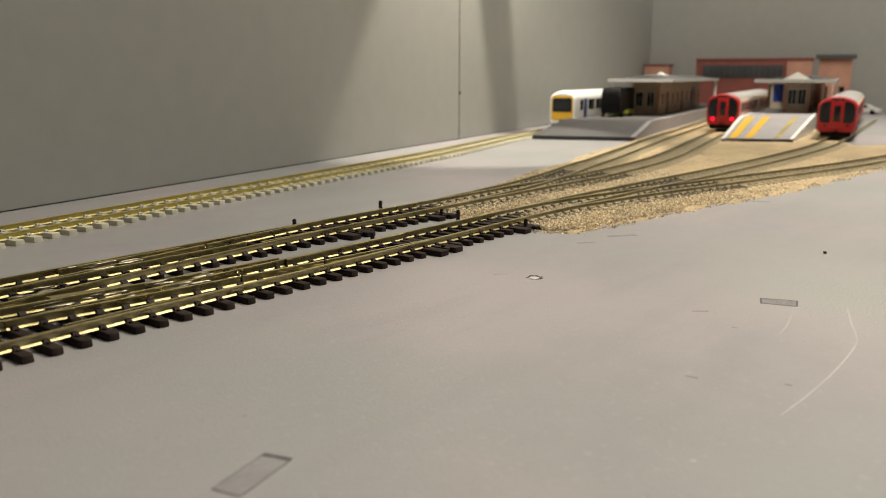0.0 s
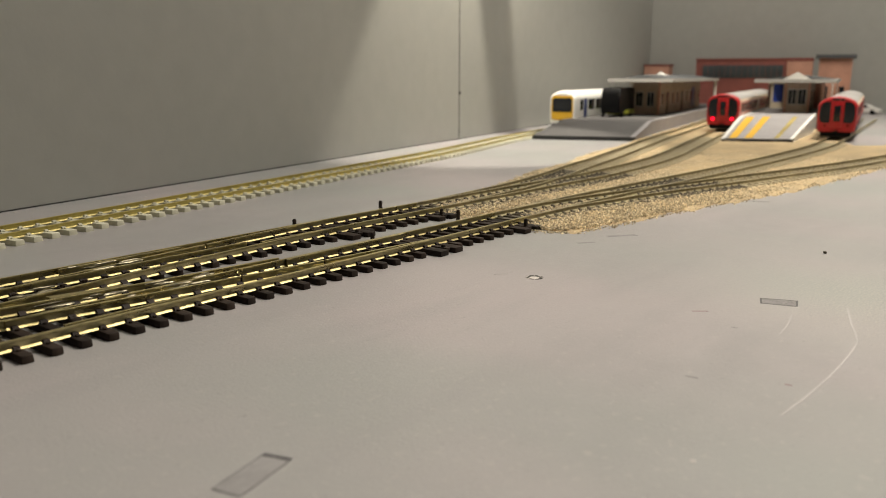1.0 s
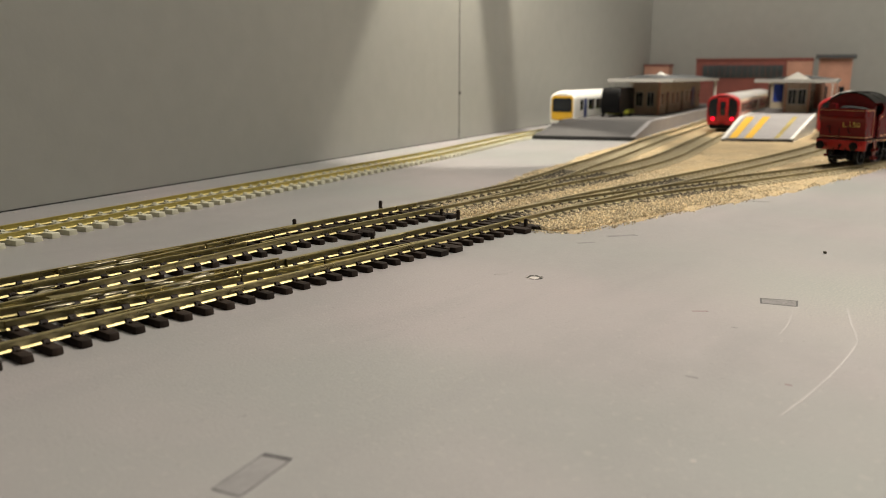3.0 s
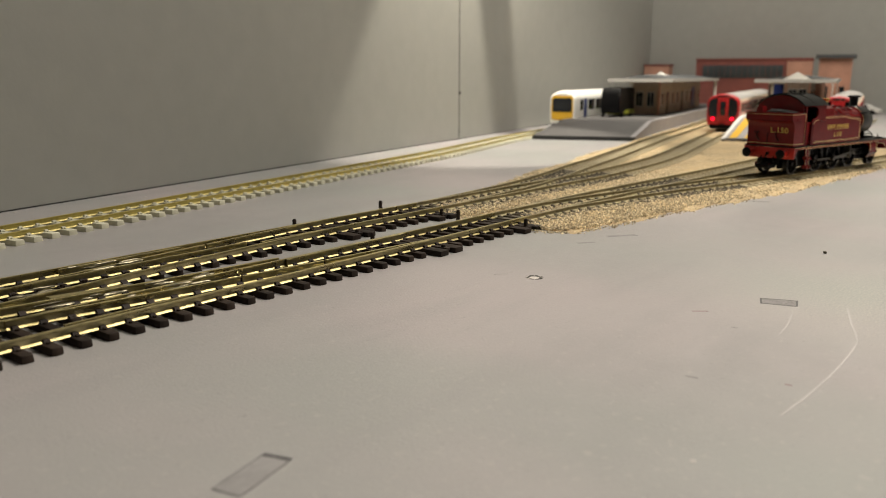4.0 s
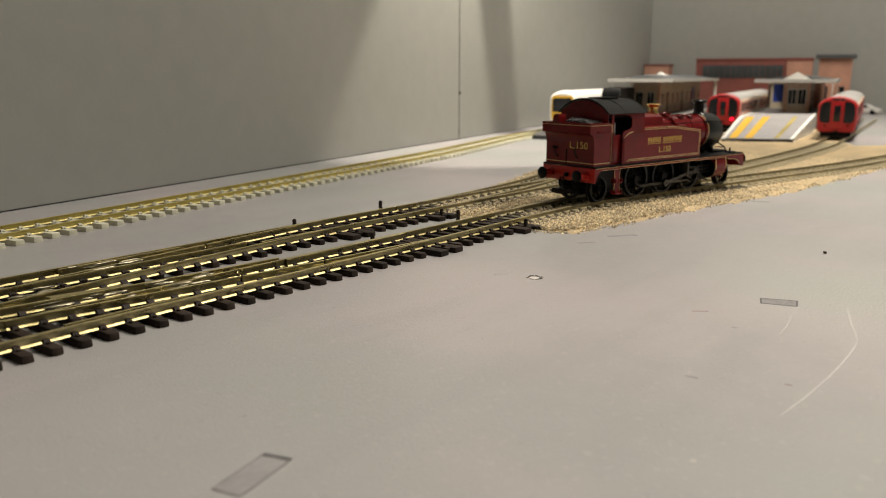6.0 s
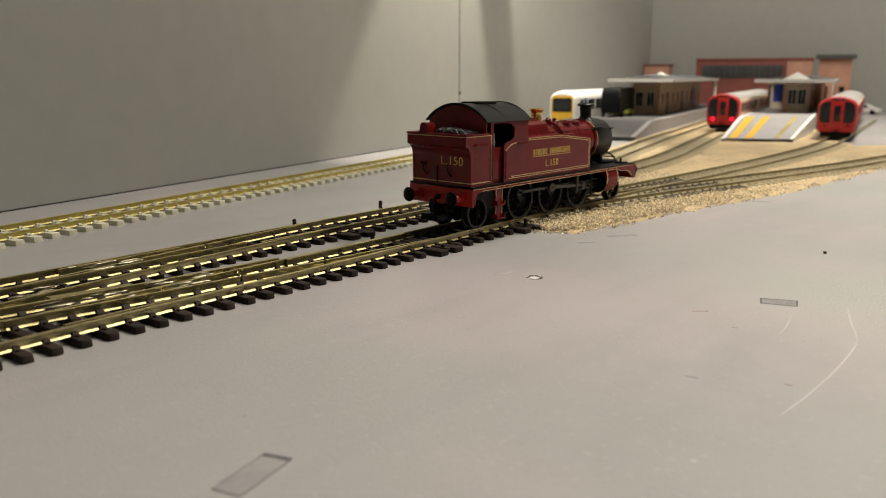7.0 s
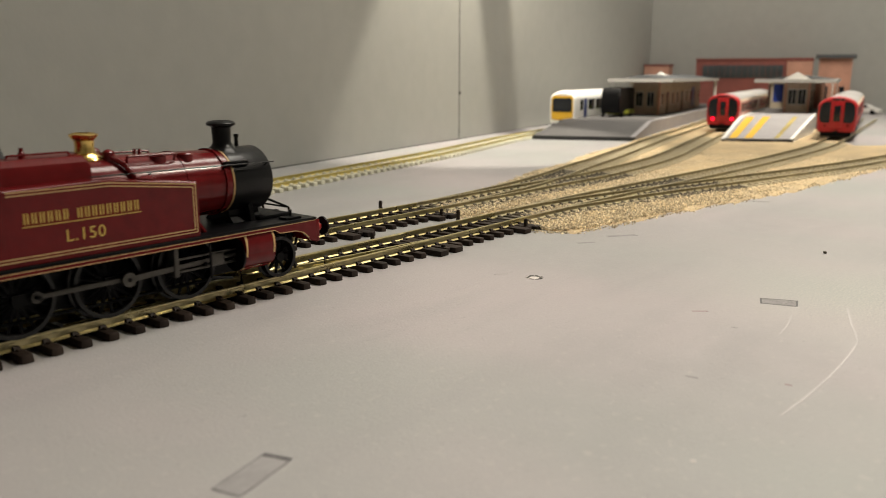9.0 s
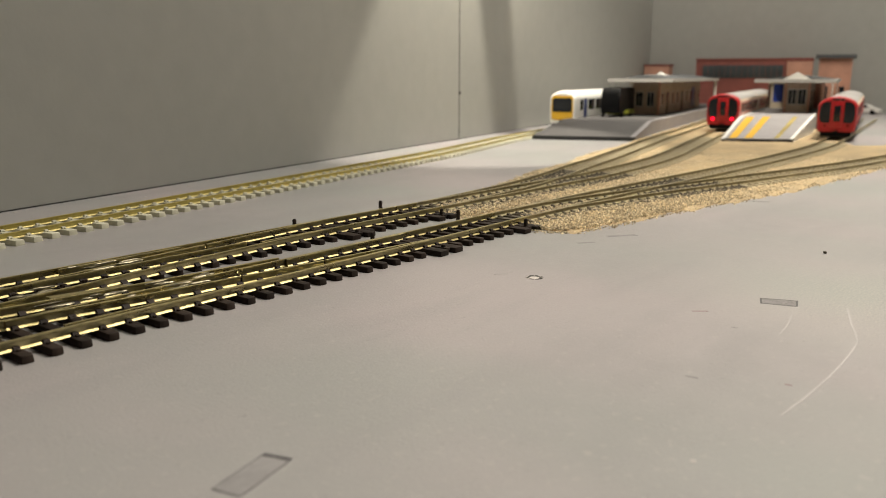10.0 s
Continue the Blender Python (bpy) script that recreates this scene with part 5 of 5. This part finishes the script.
# a made-up wheeled block for an unclear black mass with lime below, on the dark platform
def dark_shape(m):
    ob = thing("platform_van", m, "unclear black shape with lime yellow lower side on the platform", "van")
    bm = bmesh.new()
    prism(bm, [(0, 5), (0, 24), (6, 36), (76, 36), (78, 33), (78, 5)], "y", -12, 12)
    bmesh.ops.bevel(bm, geom=list(bm.edges), offset=1.4, segments=2, affect="EDGES")
    part("van_body", bm, BLACK, ob)
    bm = bmesh.new()
    box(bm, 30, 78.6, -12.6, 12.6, 2.6, 8.4, 0.8)
    part("van_skirt", bm, LIME, ob, "lime yellow skirt")
    for x in (13, 55):
        for y in (-11.6, 11.6):
            bm = bmesh.new()
            turned(bm, [(3.6, -1.2), (3.6, 1.2)], Matrix.Translation((x, y, 3.6)) @ Matrix.Rotation(radians(90), 4, "X"), 16)
            part("wheel", bm, BLACK, ob)


dark_shape(st_at(1008, 266, LEFT_Z))


def canopy_building(m, length, width, height, clear, bays, label, gable_s):
    """A platform building under a flat canopy; x along, y across."""
    ob = thing("station_building", m, label, "building", "platform buildings")
    bm = bmesh.new()
    box(bm, 0, length, 0, width, 0, height, 0.3)
    wall = part("wall", bm, STONE, ob, "brown stone card wall")
    step = length / bays
    for k in range(bays):
        x = step * (k + 0.5)
        is_door = k % 3 == 1
        bm = bmesh.new()
        box(bm, x - 6, x + 6, -0.6, 0.4, 0.5 if is_door else 11, 29, 0.2)
        f = part("door" if is_door else "window_frame", bm, TIMBER if is_door else CANOPY, wall)
        bm = bmesh.new()
        box(bm, x - 4.8, x + 4.8, -0.9, 0.2, 16 if is_door else 12.2, 27.8)
        part("pane", bm, DARKGLASS, f)
    for y in (width * 0.3, width * 0.7):
        bm = bmesh.new()
        box(bm, -0.6, 0.4, y - 5, y + 5, 10, 30, 0.2)
        f = part("window_frame", bm, CANOPY, wall)
        bm = bmesh.new()
        for dy in (-2.3, 2.3):
            box(bm, -0.9, 0.2, y + dy - 1.9, y + dy + 1.9, 11.2, 28.8)
        part("pane", bm, DARKGLASS, f)
    for y in (-0.4, width - 1.6):
        bm = bmesh.new()
        box(bm, -0.9, 2.2, y, y + 2.0, 0, height)
        part("corner_stone", bm, BRICK, wall)
    x0, x1, y0, y1 = clear
    bm = bmesh.new()
    box(bm, x0, x1, y0, y1, height, height + 2.2, 0.2)
    roof = part("canopy", bm, CANOPY, ob, "pale grey flat canopy")
    bm = bmesh.new()
    for a, b, c, d in ((x0 - 0.8, x0, y0, y1), (x1, x1 + 0.8, y0, y1), (x0, x1, y0 - 0.8, y0), (x0, x1, y1, y1 + 0.8)):
        box(bm, a, b, c, d, height - 1.8, height + 2.4)
    part("fascia", bm, CANOPY, roof)
    bm = bmesh.new()
    prism(bm, [(y0 + 6, height + 2.2), (y1 - 6, height + 2.2), ((y0 + y1) / 2, height + 7.5)], "x", x0 + 18, x1 - 18)
    part("roof_ridge", bm, SLATE, roof)
    # pediment
    yc = (y0 + y1) / 2 - 2
    bm = bmesh.new()
    prism(bm, [(yc - 15, height + 2.3), (yc - 12, height + 4.5), (yc - 4, height + 9), (yc, height + 11.5), (yc + 4, height + 9), (yc + 12, height + 4.5), (yc + 15, height + 2.3)], "x", gable_s, gable_s + 4)
    part("pediment", bm, WHITE, roof, "white card pediment")
    for x in (x0 + 8, x1 - 8):
        for y in ((y0 + 4,) if x > 0 or y1 > 60 else (y1 - 4,)):
            bm = bmesh.new()
            turned(bm, [(1.5, 0), (1.5, 2), (0.9, 2.6), (0.9, height - 6), (1.8, height - 3)], Matrix.Translation((float(x), y, 0)), 10)
            post = part("canopy_post", bm, WHITE, ob, "white canopy post")
    return ob


left_building = canopy_building(st_at(1116, 228, LEFT_Z), 330, 38, 45.0, (-76, 326, -30, 50), 9, "brown stone platform building under a pale flat canopy", 40)
for x, y in ((-9.0, 36.0), (318, -26)):
    bm = bmesh.new()
    box(bm, x - 1.6, x + 1.6, y - 2.2, y + 2.2, 0, 44.9, 0.4)
    part("white_pillar", bm, WHITE, left_building, "white card pillar")
bm = bmesh.new()
box(bm, 250, 275, -0.9, 0.3, 4, 34, 0.2)
part("poster", bm, TRAINBLUE, left_building, "dark blue poster board")
right_building = canopy_building(st_at(1138, 45, RIGHT_Z), 260, 29, 39.5, (-40, 357, -30, 62), 7, "brown stone platform building with blue poster under a pale canopy", -40)
bm = bmesh.new()
box(bm, 150, 340, 30, 62, 0, 39.4, 0.3)
part("wing_wall", bm, CREAM, right_building)
bm = bmesh.new()
box(bm, 150, 330, -9, -0.5, 0, 39.4, 0.3)
part("wing_wall", bm, BRICK, right_building, "pale pink brick wing")
for y, w, mat in ((48.0, 13, BLUE), (60.0, 4, TIMBER)):
    bm = bmesh.new()
    box(bm, 149, 150.2, y - w / 2, y + w / 2, 9 if mat is BLUE else 1, 34, 0.2)
    part("poster", bm, mat, right_building, "blue poster board" if mat is BLUE else "brown door")


def brick_block(m, w, d, h, mat, roof_mat, over, label, windows=0, band=None):
    """A card building: x depth, y width."""
    ob = thing("card_building", m, label, "building", "background buildings")
    bm = bmesh.new()
    box(bm, 0, d, 0, w, 0, h, 0.4)
    wall = part("wall", bm, mat, ob)
    bm = bmesh.new()
    box(bm, -over, d + over, -over, w + over, h, h + (6.5 if over > 2 else 3.5), 0.4)
    part("roof", bm, roof_mat, ob)
    if band:
        z0, z1, y0, y1 = band
        n = 14
        for k in range(n):
            bm = bmesh.new()
            ww = (y1 - y0) / n
            box(bm, -0.6, 0.5, y0 + k * ww + 0.3, y0 + (k + 1) * ww - 0.3, z0, z1, 0.1)
            part("window", bm, STRIPGLASS, wall, "dark strip window")
    for k in range(windows):
        y = w * (k + 0.5) / windows
        bm = bmesh.new()
        box(bm, -0.6, 0.5, y - 4, y + 4, h * 0.25, h * 0.5, 0.2)
        part("window", bm, DARKGLASS, wall)
    return ob


brick_block(st_at(1600, 64), 198, 60, 94, REDBRICK, REDBRICK, 1.0, "long dark red brick building with strip windows behind the station", 0, (62, 85, 46, 186))
brick_block(st_at(1590, 62), 42, 9, 92, BRICK, REDBRICK, 0.8, "pink brick bay on the red building front", 2)
brick_block(st_at(1585, 0), 52, 46, 96, BRICK, SLATE, 6.0, "square pink brick tower with dark overhanging flat roof", 2)
brick_block(st_at(1610, 314), 47, 40, 84, BRICK, REDBRICK, 1.0, "pink brick stair tower beside the wall", 1)


def model_car(m):
    ob = thing("model_car", m, "small white model car standing near the end wall", "car")
    bm = bmesh.new()
    prism(bm, [(0, 3), (0, 9), (12, 11), (20, 17), (42, 17), (50, 11), (56, 10), (56, 3)], "y", -11, 11)
    bmesh.ops.bevel(bm, geom=list(bm.edges), offset=1.0, segments=2, affect="EDGES")
    part("car_body", bm, WHITE, ob)
    for y0, y1 in ((-11.3, -10.7), (10.7, 11.3)):
        bm = bmesh.new()
        prism(bm, [(17, 11.4), (21, 15.8), (41, 15.8), (46, 11.4)], "y", y0, y1)
        part("side_window", bm, DARKGLASS, ob)
    for x in (11, 45):
        for y in (-10, 10):
            bm = bmesh.new()
            turned(bm, [(4, -1.4), (4, 1.4)], Matrix.Translation((x, y, 4)) @ Matrix.Rotation(radians(90), 4, "X"), 16)
            part("wheel", bm, BLACK, ob)


model_car(st_at(1628, -52, 0, 75))


# ---- what moves ----
PLACES = [(0.0, 945), (1.0, 838), (2.1, 720), (2.7, 657), (3.8, 553), (4.5, 489), (5.0, 443), (5.5, 398), (7.0, 253.5), (7.5, 204.5), (8.0, 147.5), (8.5, 92.5), (9.0, 40.6), (9.5, -9.6), (9.8, -40.3), (9.9, -50.8), (10.0, -61.5)]


def place_at(t):
    """How far along the line the rear buffer beam is: a smooth curve through the known places."""
    T, P = [a for a, _ in PLACES], [b for _, b in PLACES]
    slope = np.gradient(np.array(P, float), np.array(T))
    i = min(max(int(np.searchsorted(T, t)) - 1, 0), len(T) - 2)
    h = T[i + 1] - T[i]
    u = (t - T[i]) / h
    return ((2 * u ** 3 - 3 * u * u + 1) * P[i] + (u ** 3 - 2 * u * u + u) * h * slope[i]
            + (3 * u * u - 2 * u ** 3) * P[i + 1] + (u ** 3 - u * u) * h * slope[i + 1])


def motions():
    line = curve_through(ROUTE, 2.0)
    arc = -300 + 2.0 * np.arange(len(line))
    X, Y = [p.x for p in line], [p.y for p in line]

    def on(s):
        return Vector((float(np.interp(s, arc, X)), float(np.interp(s, arc, Y))))
    times = [k / 15 for k in range(151)]
    body = []
    for t in times:
        s = place_at(t)
        a, b = on(s + 25), on(s + 105)
        way = (b - a).normalized()
        o = a - 25 * way
        body.append((t, at(o.x, o.y, RT, math.degrees(math.atan2(way.y, way.x)))))
    walk(loco, body)
    for w, x, side, r in WHEELS:
        rows = []
        for t in times:
            roll = (place_at(t) - 41.5) / r + (0 if side < 0 else math.pi / 2)
            flip = Matrix() if side < 0 else Matrix.Rotation(math.pi, 4, "Z")
            rows.append((t, Matrix.Translation((x * MM, side * 8.9 * MM, r * MM)) @ Matrix.Rotation(roll, 4, "Y") @ flip))
        walk(w, rows)
    for ob, side, kind in RODS:
        rows = []
        for t in times:
            roll = (place_at(t) - 41.5) / DRIVER_R + (0 if side < 0 else -math.pi / 2)
            cx, cz = CRANK * math.cos(roll), -CRANK * math.sin(roll)
            reach = 27.0
            z_head = 10.65
            head = 62.3 + cx + math.sqrt(reach ** 2 - (z_head - DRIVER_R - cz) ** 2)
            tilt = math.degrees(math.atan2(z_head - DRIVER_R - cz, head - 62.3 - cx))
            if kind == "coupling":
                rows.append((t, at(62.3 + cx, 0, DRIVER_R + cz)))
            elif kind == "connecting":
                rows.append((t, at(62.3 + cx, 0, DRIVER_R + cz, 0, 0, -tilt)))
            else:
                rows.append((t, at(head, 0, z_head)))
        walk(ob, rows)


motions()
